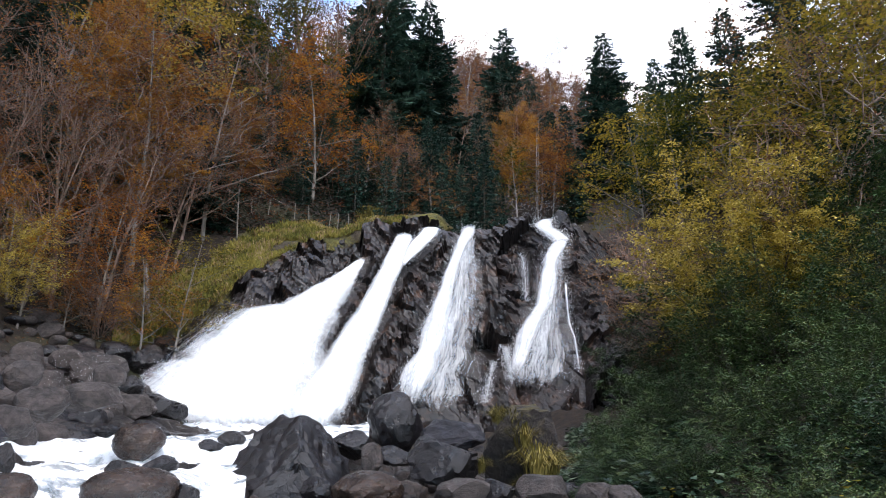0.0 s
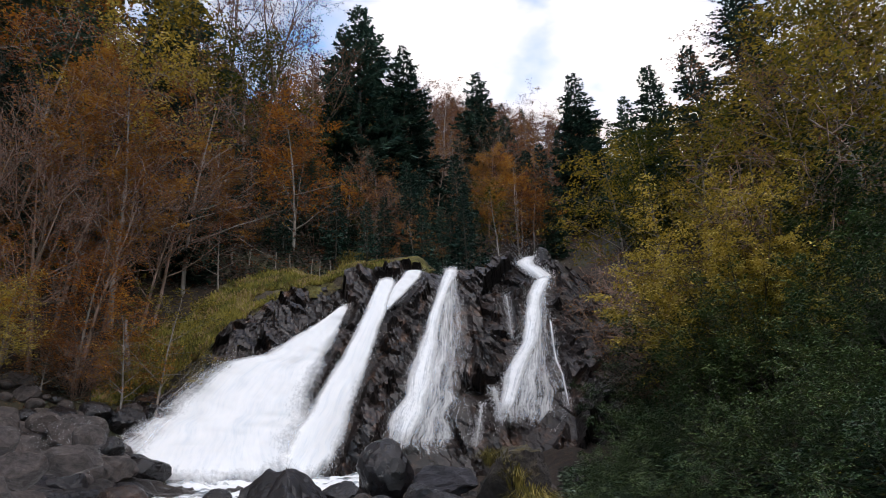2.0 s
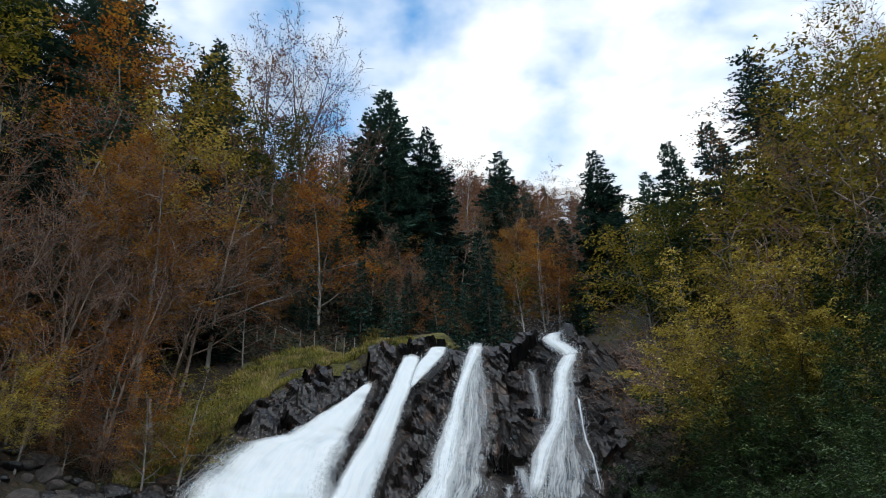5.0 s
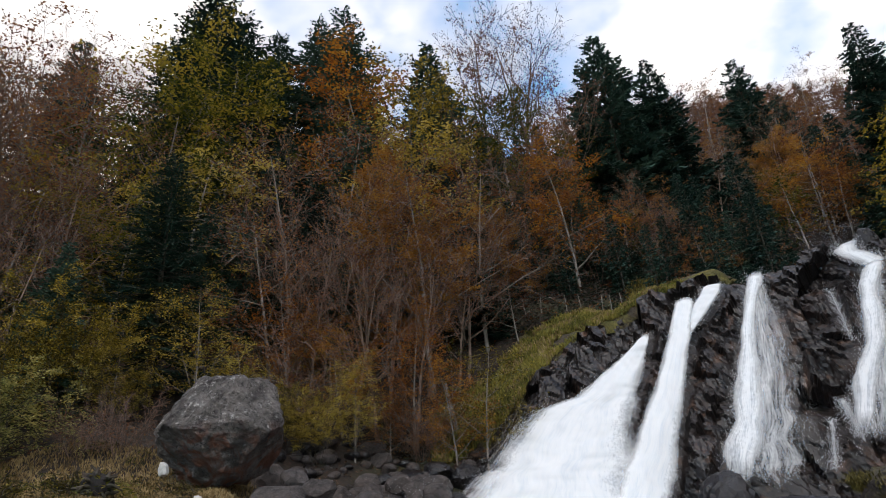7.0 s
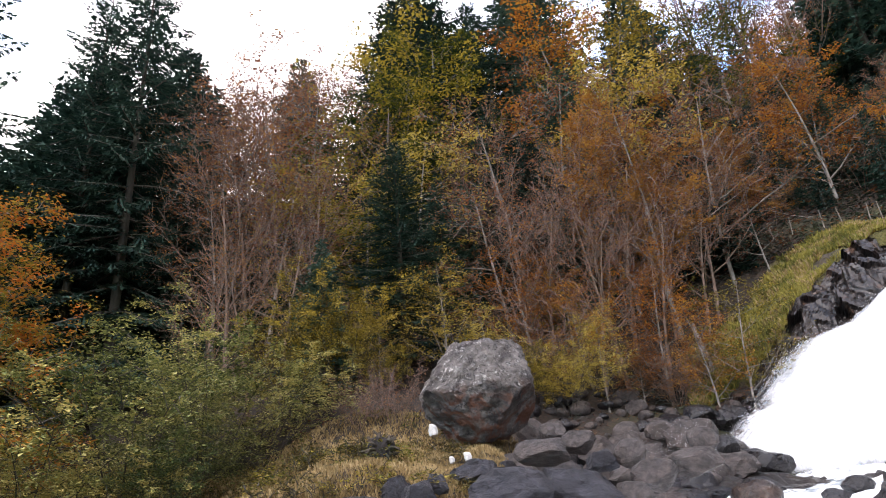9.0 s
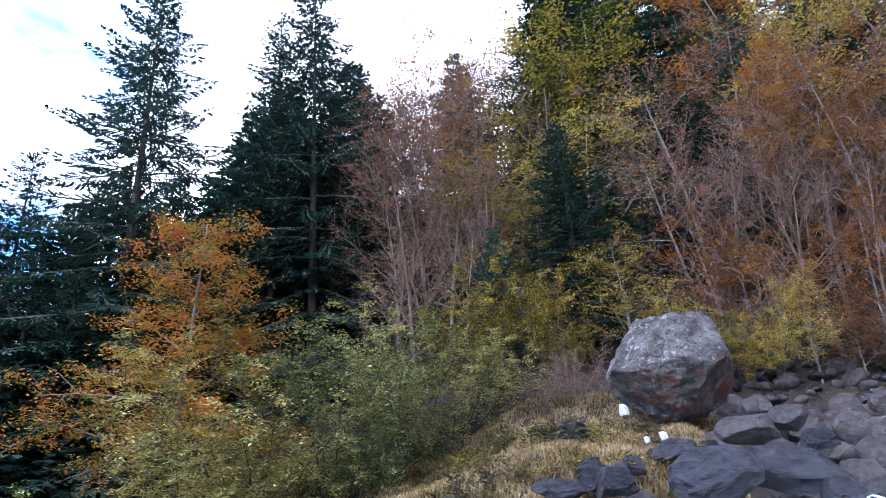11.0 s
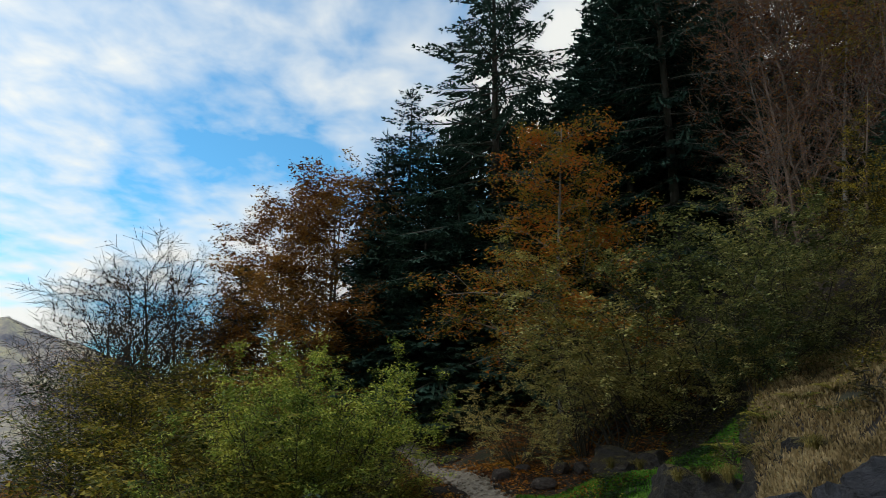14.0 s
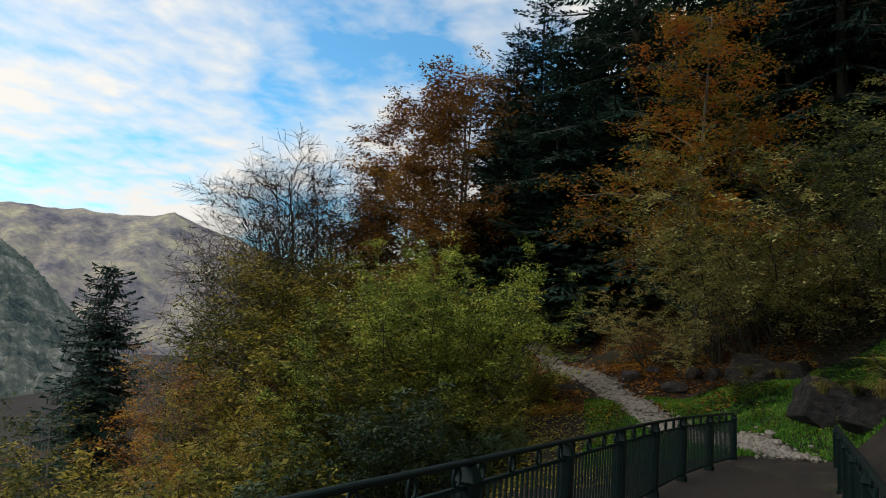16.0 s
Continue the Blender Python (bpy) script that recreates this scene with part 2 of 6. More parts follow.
LEAF_IVY = leaf_material("dark green undergrowth leaves", [(0.2, (0.0044, 0.0133, 0.0089)), (0.45, (0.0178, 0.0429, 0.0252)), (0.68, (0.0518, 0.0925, 0.0518)), (0.88, (0.1406, 0.185, 0.111))], 0.15, 0.3, 0.5)
LEAF_GOLD = leaf_material("yellow and orange beech leaves", [(0.15, (0.1, 0.12, 0.03)), (0.36, (0.3, 0.27, 0.05)), (0.55, (0.48, 0.235, 0.04)), (0.85, (0.52, 0.16, 0.038))], own=0.0)
GRASS_DRY = leaf_material("dry grass", [(0.15, (0.084, 0.0605, 0.0269)), (0.45, (0.2436, 0.168, 0.0756)), (0.85, (0.4368, 0.3192, 0.1596))], 0.25, own=0.0)
GRASS_TUFT = leaf_material("tuft grass", [(0.2, (0.06, 0.052, 0.014)), (0.5, (0.14, 0.115, 0.03)), (0.85, (0.3, 0.235, 0.07))], 0.25)
FERN = leaf_material("fern leaflets", [(0.2, (0.1, 0.12, 0.02)), (0.5, (0.22, 0.22, 0.04)), (0.85, (0.4, 0.33, 0.07))])
GRASS_LAWN = leaf_material("lawn grass", [(0.2, (0.045, 0.13, 0.014)), (0.5, (0.09, 0.24, 0.025)), (0.85, (0.18, 0.32, 0.045))], 0.25)
GRASS_GREEN = leaf_material("green grass", [(0.2, (0.06, 0.065, 0.018)), (0.5, (0.14, 0.13, 0.03)), (0.85, (0.3, 0.25, 0.06))], 0.25)


def ground_material():
    m, nt, b = material("forest floor")
    v = coords(nt)
    n1 = noise_tex(nt, v, 0.08, 6, 0.6)
    n2 = noise_tex(nt, v, 2.5, 8, 0.7)
    litter = ramp(nt, n2, [(0.35, (0.01, 0.008, 0.006)), (0.55, (0.03, 0.019, 0.012)), (0.75, (0.085, 0.05, 0.028))])
    green = ramp(nt, n2, [(0.3, (0.018, 0.022, 0.008)), (0.7, (0.07, 0.07, 0.022))])
    nt.links.new(mixed(nt, ramp(nt, n1, [(0.56, (0, 0, 0)), (0.7, (1, 1, 1))]), litter, green), b.inputs["Base Color"])
    b.inputs["Roughness"].default_value = 0.95
    bump(nt, b, n2, 0.8, 0.15)
    return m


GROUND = ground_material()


def turf_material():
    m, nt, b = material("mossy turf")
    v = coords(nt)
    n1, n2 = noise_tex(nt, v, 0.5, 6, 0.65), noise_tex(nt, v, 4.0, 8, 0.75)
    green = ramp(nt, n2, [(0.3, (0.035, 0.035, 0.01)), (0.55, (0.11, 0.095, 0.022)), (0.75, (0.24, 0.2, 0.05))])
    brown = ramp(nt, n2, [(0.3, (0.02, 0.016, 0.012)), (0.7, (0.1, 0.075, 0.045))])
    nt.links.new(mixed(nt, ramp(nt, n1, [(0.46, (0, 0, 0)), (0.56, (1, 1, 1))]), brown, green), b.inputs["Base Color"])
    b.inputs["Roughness"].default_value = 0.95
    bump(nt, b, n2, 1.0, 0.2)
    return m


TURF = turf_material()


def water_material(name, thin):
    """White falling water: lengthwise streaks, ragged edges, thin places show what is behind. thin: 0 dense, 1 open."""
    m, nt, b = material(name)
    uv = nt.nodes.new("ShaderNodeUVMap")
    uv.uv_map = "flow"
    s = nt.nodes.new("ShaderNodeSeparateXYZ")
    nt.links.new(uv.outputs[0], s.inputs[0])

    def stretched(a, c):
        mp = nt.nodes.new("ShaderNodeMapping")
        mp.inputs["Scale"].default_value = (a, c, 1)
        nt.links.new(uv.outputs[0], mp.inputs[0])
        return mp.outputs[0]

    wide = noise_tex(nt, stretched(7, 1.1), 1.0, 4, 0.6, 0.5)
    fine = noise_tex(nt, stretched(48, 4), 1.0, 6, 0.7, 0.5)
    drops = noise_tex(nt, coords(nt), 5.0, 6, 0.8)
    edge = maths(nt, "MULTIPLY", maths(nt, "MULTIPLY", s.outputs["X"], maths(nt, "SUBTRACT", 1.0, s.outputs["X"])), 4.0)
    span = nt.nodes.new("ShaderNodeUVMap")
    span.uv_map = "span"
    s2 = nt.nodes.new("ShaderNodeSeparateXYZ")
    nt.links.new(span.outputs[0], s2.inputs[0])
    ends = nt.nodes.new("ShaderNodeMapRange")
    ends.inputs["From Min"].default_value, ends.inputs["From Max"].default_value = 1.0, 0.82
    nt.links.new(s2.outputs["Y"], ends.inputs["Value"])
    head = nt.nodes.new("ShaderNodeMapRange")
    head.inputs["From Min"].default_value, head.inputs["From Max"].default_value = 0.0, 0.05
    nt.links.new(s2.outputs["Y"], head.inputs["Value"])
    edge = maths(nt, "MULTIPLY", edge, maths(nt, "MULTIPLY", ends.outputs["Result"], head.outputs["Result"]))
    grain = maths(nt, "ADD", maths(nt, "MULTIPLY", wide, 0.4 + 0.1 * thin), maths(nt, "ADD", maths(nt, "MULTIPLY", fine, 0.3 + 0.5 * thin), maths(nt, "MULTIPLY", drops, 0.7 - 0.35 * thin)))
    k = maths(nt, "ADD", maths(nt, "MULTIPLY", grain, 0.6), maths(nt, "MULTIPLY", edge, 0.75 - 0.45 * thin))
    low = 0.6 + 0.1 * thin
    alpha = ramp(nt, k, [(low, (0, 0, 0)), (low + 0.34 + 0.13 * thin, (1, 1, 1))])
    low_c = 0.83 - 0.3 * thin
    col = ramp(nt, maths(nt, "ADD", maths(nt, "MULTIPLY", wide, 0.5), maths(nt, "MULTIPLY", fine, 0.5)), [(0.36, (low_c - 0.04, low_c, low_c + 0.04)), (0.48, (0.9, 0.915, 0.93)), (0.6, (0.95, 0.955, 0.96))])
    nt.links.new(col, b.inputs["Base Color"])
    b.inputs["Roughness"].default_value = 0.9
    b.inputs["Specular IOR Level"].default_value = 0.1
    bump(nt, b, fine, 0.12, 0.05)
    tr = nt.nodes.new("ShaderNodeBsdfTranslucent")
    nt.links.new(col, tr.inputs["Color"])
    mx = nt.nodes.new("ShaderNodeMixShader")
    mx.inputs[0].default_value = 0.25
    nt.links.new(b.outputs[0], mx.inputs[1])
    nt.links.new(tr.outputs[0], mx.inputs[2])
    clear = nt.nodes.new("ShaderNodeBsdfTransparent")
    mx2 = nt.nodes.new("ShaderNodeMixShader")
    nt.links.new(alpha, mx2.inputs[0])
    nt.links.new(clear.outputs[0], mx2.inputs[1])
    nt.links.new(mx.outputs[0], mx2.inputs[2])
    nt.links.new(mx2.outputs[0], nt.nodes["Material Output"].inputs["Surface"])
    return m


FOAM = water_material("dense white water", 0.0)
VEIL = water_material("thin white water", 0.9)
BROKEN = water_material("broken white water", 0.45)


def stream_material():
    m, nt, b = material("foaming stream")
    v = coords(nt)
    n = noise_tex(nt, v, 0.55, 7, 0.65, 0.8)
    foam = ramp(nt, n, [(0.38, (0, 0, 0)), (0.5, (1, 1, 1))])
    nt.links.new(mixed(nt, foam, (0.2, 0.24, 0.26), (0.9, 0.92, 0.93)), b.inputs["Base Color"])
    nt.links.new(ramp(nt, n, [(0.4, (0.08,) * 3), (0.55, (0.6,) * 3)]), b.inputs["Roughness"])
    bump(nt, b, noise_tex(nt, v, 2.2, 6, 0.65, 0.5), 0.7, 0.15)
    return m


STREAM = stream_material()


def plain(name, a, b_, rough, scale=3.0, metal=0.0, relief=0.3):
    m, nt, b = material(name)
    v = coords(nt)
    n = noise_tex(nt, v, scale, 8, 0.65)
    nt.links.new(ramp(nt, n, [(0.3, a), (0.7, b_)]), b.inputs["Base Color"])
    b.inputs["Roughness"].default_value, b.inputs["Metallic"].default_value = rough, metal
    bump(nt, b, n, relief, 0.01)
    return m


GREEN_PAINT = plain("dark green painted iron", (0.002, 0.011, 0.009), (0.004, 0.019, 0.015), 0.55, 6.0)
GREEN_PAINT.node_tree.nodes["Principled BSDF"].inputs["Specular IOR Level"].default_value = 0.22
DECK = plain("damp brown deck boards", (0.022, 0.016, 0.013), (0.05, 0.037, 0.031), 0.5, 5.0)
PEBBLE = plain("path gravel", (0.14, 0.115, 0.09), (0.36, 0.31, 0.25), 0.9, 6.0)
DROPS = plain("water drops", (0.85, 0.87, 0.9), (0.95, 0.95, 0.96), 0.4)


def far_material(name, stops, scale, fine):
    m, nt, b = material(name)
    v = coords(nt)
    big = noise_tex(nt, v, scale, 8, 0.62, 0.15)
    small = noise_tex(nt, v, fine, 6, 0.7)
    k = maths(nt, "ADD", maths(nt, "MULTIPLY", big, 0.65), maths(nt, "MULTIPLY", small, 0.35))
    nt.links.new(ramp(nt, k, stops), b.inputs["Base Color"])
    b.inputs["Roughness"].default_value = 1.0
    b.inputs["Specular IOR Level"].default_value = 0.1
    bump(nt, b, k, 1.0, 0.3 / fine)
    return m


# sunlit yellow patches and blue-grey shadows on the ridge are put into the colour
MOUNTAIN = far_material("far dry grass and rock with painted sun and shadow", [(0.38, (0.15, 0.145, 0.175)), (0.46, (0.27, 0.24, 0.245)), (0.53, (0.4, 0.345, 0.29)), (0.61, (0.6, 0.52, 0.34))], 0.008, 0.045)
FAR_WOODS = far_material("far mixed woods", [(0.38, (0.035, 0.055, 0.058)), (0.46, (0.1, 0.13, 0.115)), (0.54, (0.2, 0.21, 0.17)), (0.62, (0.42, 0.4, 0.36))], 0.03, 0.2)

# ---- mesh helpers ----
def mesh_of(name, verts, faces, mat, smooth=False):
    me = bpy.data.meshes.new(name)
    me.from_pydata([tuple(v) for v in verts], [], [tuple(f) for f in faces])
    me.materials.append(mat)
    if smooth:
        me.shade_smooth()
    return me


def thing(name, me, label, category, group="", kind=""):
    return tagged(new(name, me), label, category, group, kind)


def root(name, label, category, group=""):
    return tagged(new(name), label, category, group)


def sub(name, me, parent, label=""):
    ob = new(name, me)
    ob.parent = parent
    return tagged(ob, label) if label else ob


def part(name, bm, mat, parent, label=""):
    me = bpy.data.meshes.new(name)
    bm.to_mesh(me)
    bm.free()
    me.materials.append(mat)
    return sub(name, me, parent, label)


def polar(bearing, distance, z=0.0):
    a = radians(bearing)
    return Vector((-distance * math.sin(a), distance * math.cos(a), z))


# ---- the lie of the land: heights along bearings from the footbridge ----
REACH = [0, 6, 12, 18, 25, 32, 38, 46, 60, 90, 130, 180, 400, 1500]
LAND = {}
LAND[-180] = [-3, -3, -4, -5, -6, -7, -8, -9, -11, -15, -20, -26, -50, -120]
LAND[-120] = [-3, -1, 1, 2, 3, 4, 5, 7, 10, 18, 30, 45, 80, 150]
LAND[-60] = [-3, -1, 1, 4, 8, 12, 16, 21, 30, 50, 75, 95, 140, 200]
LAND[-38] = [-3, -1.5, 0.5, 3, 7, 11.5, 15, 20, 29, 48, 72, 92, 130, 180]
LAND[-22] = [-3, -2, -0.5, 1.3, 3.5, 7, 11, 16.5, 25, 42, 66, 88, 130, 180]
LAND[-14] = [-3, -2.3, -1, 0.3, 1.5, 3, 6, 13, 23, 44, 72, 102, 130, 180]
LAND[-5] = [-3, -2.3, -1, 0.2, 1.3, 2.5, 3.6, 16, 23, 46, 78, 112, 150, 190]
LAND[8] = [-3, -2.3, -1, 0.4, 1.4, 2.6, 3.6, 17, 29, 56, 86, 118, 150, 190]
LAND[18] = [-3, -2.3, -0.5, 1.0, 2, 3, 6.5, 16.5, 36, 62, 88, 108, 140, 190]
LAND[27] = [-3, -2.3, -0.4, 0.9, 2.0, 4.3, 8, 17, 37, 64, 90, 110, 140, 190]
LAND[36] = [-3, -2.2, -0.3, 1.2, 2.7, 6, 10, 18, 36, 64, 90, 110, 140, 190]
LAND[44] = [-3, -2, 0.5, 2.9, 5.4, 8.6, 13, 21, 37, 62, 86, 106, 140, 190]
LAND[55] = [-3, -2, 1.1, 3.5, 5.6, 8.7, 12.5, 19, 33, 54, 76, 96, 130, 180]
LAND[66] = [-3, -1.8, 0.4, 2.1, 4.0, 6.7, 10, 16, 27, 46, 66, 85, 120, 170]
LAND[76] = [-3, -1.8, -0.8, -0.6, 1.5, 4, 7, 12, 21, 38, 58, 78, 110, 150]
LAND[86] = [-3, -2, -1.2, -0.9, -0.1, 2.2, 5, 9, 17, 32, 50, 68, 90, 120]
LAND[96] = [-3, -2.2, -1.8, -1.2, -0.4, 0.4, 2, 5, 11, 22, 36, 50, 60, 60]
LAND[104] = [-3, -2.5, -2.4, -2.4, -2, -1.2, -0.5, 1, 4, 11, 18, 26, 30, 20]
LAND[115] = [-3, -3, -4, -5, -5.5, -5.5, -5.5, -5, -4, -1, 3, 8, 5, -20]
LAND[125] = [-3, -3.5, -5, -6.5, -8, -9, -9.5, -10, -11, -13, -16, -20, -40, -80]
LAND[140] = [-3, -3.5, -5, -7, -9, -11, -12, -14, -18, -26, -34, -42, -60, -90]
LAND[180] = LAND[-180]
BEARINGS = np.array(sorted(LAND), float)
TABLE = np.array([LAND[int(b)] for b in BEARINGS], float)
REACH = np.array(REACH, float)


def smooth_land(bearing, distance):
    i = int(np.clip(np.searchsorted(BEARINGS, bearing) - 1, 0, len(BEARINGS) - 2))
    f = (bearing - BEARINGS[i]) / (BEARINGS[i + 1] - BEARINGS[i])
    f = f * f * (3 - 2 * f)
    return float(np.interp(distance, REACH, TABLE[i] * (1 - f) + TABLE[i + 1] * f))


def height_at(bearing, distance):
    """The ground's height, with its smaller unevenness."""
    p = polar(bearing, distance)
    rough = min(1.0, distance / 20) * (noise.noise(p * 0.13) * 0.7 + noise.noise(p * 0.5) * 0.2)
    return smooth_land(bearing, distance) + rough * min(1 + distance / 120, 4)


def make_ground():
    rings = np.concatenate([np.linspace(0.5, 60, 95), np.geomspace(62, 4500, 60)])
    turns = np.linspace(-180, 180, 361)[:-1]
    verts = [polar(a, d, height_at(a, min(d, 1500)) - max(0, d - 1500) * 0.05) for d in rings for a in turns]
    n = len(turns)
    faces = [(i * n + j, i * n + (j + 1) % n, (i + 1) * n + (j + 1) % n, (i + 1) * n + j) for i in range(len(rings) - 1) for j in range(n)]
    verts.append(Vector((0, 0, -3)))
    faces += [(len(verts) - 1, (j + 1) % n, j) for j in range(n)]
    thing("ground", mesh_of("ground", verts, faces, GROUND, True), "leaf-strewn brown and mossy mountain valley ground", "ground", kind="structure")


make_ground()

# ---- the rock step of the falls ----
CB = np.array([-19, -15, -12, -3, 6, 13.5, 17, 20, 26.0])
C_FOOT = np.array([34, 35, 36.5, 37, 36, 34, 33.7, 33.5, 34.0])
C_FOOT_Z = np.array([5.0, 5.5, 4.0, 3.2, 2.6, 2.4, 2.5, 2.6, 3.6])
C_TOP = np.array([41, 44, 46, 46, 45, 42.5, 40.5, 39, 37.0])
C_TOP_Z = np.array([12.2, 14.8, 17.8, 18.1, 17.3, 14.6, 11.9, 9.2, 6.2])


def cliff(bearing, v):
    """A point of the rock step: v is 0 at its foot and 1 at its crest."""
    zf, zt = np.interp(bearing, CB, C_FOOT_Z), np.interp(bearing, CB, C_TOP_Z)
    df, dt = np.interp(bearing, CB, C_FOOT), np.interp(bearing, CB, C_TOP)
    u = v ** 1.1
    return df + (dt - df) * u, zf + (zt - zf) * v


def facet(q, k=0.0):
    """Broken planes: each cell of rock has a tilt and a step of its own; about -1 to 1."""
    _, pts = noise.voronoi(q)
    c = pts[0]
    return noise.noise_vector(c * 7.31 + Vector((k, 0, 0))).dot(q - c) * 2.2 + 0.8 * noise.noise(c * 3.7)


def crag(p):
    """How far the rock stands out: big tilted blocks, slanting cracks, finer breaks."""
    q = Vector((p.x * 0.34 + p.z * 0.12, p.y * 0.34, p.z * 0.24 - p.x * 0.12))
    slant = Vector((p.x * 0.9 + p.z * 0.75, p.y * 0.5, p.z * 0.42 - p.x * 0.3))
    return 0.9 + 1.15 * facet(q) + 0.42 * facet(slant, 5) + 0.15 * facet(slant * 2.3, 9) + 0.05 * facet(q * 11, 2) + 0.4 * noise.noise(p * 0.2)


# the streams: rows of (height, left bearing, right bearing) from crest to foot; water; label; seed; outward; lumps; raggedness
COURSES = []
COURSES.append(([(14.2, 7.4, 6.8), (13.1, 8.5, 7.3), (11.9, 10.5, 7.8), (10.7, 12.5, 8.5), (9.9, 14.0, 9.1), (9.3, 17.7, 9.2), (8.4, 19.4, 9.7), (7.3, 20.8, 10.1), (6.3, 21.5, 10.4), (5.7, 22.8, 10.4), (4.8, 24.1, 10.1), (3.9, 24.9, 9.8), (3.1, 25.8, 9.2), (2.5, 26.3, 8.7)], FOAM, "broad white foaming chute", 1, 2.1, 0.3, 0.1))
COURSES.append(([(16.5, 4.2, 2.8), (15.6, 4.5, 2.9), (14.5, 5.0, 3.4), (13.1, 5.7, 3.8), (11.7, 6.5, 4.4), (10.2, 7.4, 4.9), (8.8, 8.4, 5.7), (7.9, 9.2, 6.1), (6.6, 10.2, 6.7), (5.6, 11.1, 7.1), (4.7, 11.9, 7.6), (4.0, 12.5, 8.0), (3.1, 13.1, 8.5), (2.6, 13.4, 8.9)], FOAM, "dense white stream", 2, 2.2, 0.15, 0.12))
COURSES.append(([(17.2, 1.7, 0.3), (16.6, 2.2, 0.5), (15.9, 2.8, 1.1), (15.0, 3.5, 2.0), (14.1, 4.2, 3.0), (13.2, 4.8, 3.7)], FOAM, "short white side stream", 6, 1.9, 0.15, 0.12))
COURSES.append(([(17.7, -1.7, -3.2), (16.5, -1.4, -3.0), (15.1, -0.8, -3.2), (13.9, -0.3, -3.3), (12.5, 0.2, -3.4), (11.2, 0.8, -3.4), (9.9, 1.4, -3.5), (8.7, 2.0, -3.3), (7.6, 2.5, -3.3), (6.6, 3.3, -3.2), (5.6, 4.0, -3.3), (4.8, 4.2, -3.0), (3.9, 3.3, -2.6), (3.2, 2.4, -1.8)], VEIL, "white veil of water over dark rock", 3, 1.9, 0.12, 0.12))
COURSES.append(([(17.7, -1.8, -3.1), (16.4, -1.4, -2.8), (15.0, -0.9, -2.0), (13.8, -0.4, -1.5), (12.4, 0.2, -1.1), (11.1, 0.8, -0.9), (9.8, 1.4, -0.7), (8.7, 2.0, -0.5), (7.6, 2.4, -0.3), (6.5, 3.3, 0.2), (5.5, 3.9, 0.9), (4.6, 3.9, 1.4), (3.7, 3.1, 1.6)], BROKEN, "dense white core of a veil of water", 7, 2.1, 0.12, 0.2))
COURSES.append(([(16.0, -9.8, -11.5), (15.2, -9.3, -11.4), (14.2, -8.9, -11.0), (13.0, -8.5, -10.9), (11.9, -8.3, -10.8), (10.6, -7.9, -10.9), (9.4, -7.0, -11.0), (8.3, -6.3, -11.3), (7.2, -5.9, -11.5), (6.2, -5.6, -11.4), (5.3, -5.5, -10.6), (4.5, -5.5, -9.6)], VEIL, "thin white stream splitting over rock", 4, 1.9, 0.12, 0.14))
COURSES.append(([(16.0, -10.3, -11.5), (15.1, -9.4, -11.1), (14.2, -9.0, -10.4), (13.0, -8.6, -10.2), (11.8, -8.3, -10.1), (10.6, -8.0, -9.7), (9.4, -7.0, -8.8), (8.3, -6.3, -8.1), (7.2, -5.9, -7.6), (6.2, -5.6, -7.0), (5.3, -5.5, -6.5)], BROKEN, "white core of a thin stream", 8, 2.1, 0.12, 0.22))
COURSES.append(([(18.1, -8.9, -10.2), (17.7, -8.2, -10.0), (17.3, -8.3, -10.1), (16.8, -8.9, -10.8), (16.1, -9.6, -11.5), (15.4, -9.7, -11.4)], BROKEN, "white water swinging over the lip of the rock", 9, 1.6, 0.1, 0.2))
COURSES.append(([(12.4, -10.75, -10.95), (10.6, -10.8, -11.0), (9.2, -10.9, -11.1), (8.3, -11.3, -11.5), (7.0, -11.45, -11.65), (5.8, -11.7, -11.9)], BROKEN, "thin white trickle beside a stream", 10, 1.8, 0.1, 0.4))
COURSES.append(([(7.9, -5.1, -5.7), (7.0, -5.4, -5.9), (6.1, -5.7, -6.1), (5.3, -5.8, -6.2)], VEIL, "thin white trickle over a ledge", 11, 1.8, 0.1, 0.4))
COURSES.append(([(7.0, -4.3, -4.6), (6.0, -4.0, -4.2), (5.0, -3.7, -3.95), (4.1, -3.3, -3.6)], VEIL, "thin white trickle over a ledge", 12, 1.8, 0.1, 0.4))
COURSES.append(([(14.7, -7.1, -7.2), (13.0, -7.25, -7.37), (11.6, -7.35, -7.45), (10.4, -7.5, -7.65)], VEIL, "thin white trickle down a crack", 13, 1.7, 0.1, 0.4))
COURSES.append(([(6.1, 22.0, 20.4), (5.7, 23.2, 20.9), (5.0, 24.4, 21.7), (4.3, 25.5, 22.8), (3.6, 26.4, 23.8), (3.0, 27.0, 24.1)], VEIL, "lacy white spray at the edge of the chute", 14, 2.4, 0.4, 0.3))


def under_water(bearing, z):
    """1 where a stream runs over the rock, 0 well beside it."""
    best = 0.0
    for course, *_ in COURSES:
        if z > course[0][0] + 0.8 or z < course[-1][0] - 1:
            continue
        hs = [-r[0] for r in course]
        left, right = np.interp(-z, hs, [r[1] for r in course]), np.interp(-z, hs, [r[2] for r in course])
        gap = max(bearing - left, right - bearing)
        best = max(best, min(1.0, max(0.0, 1.4 - gap / 0.5)))
    return best


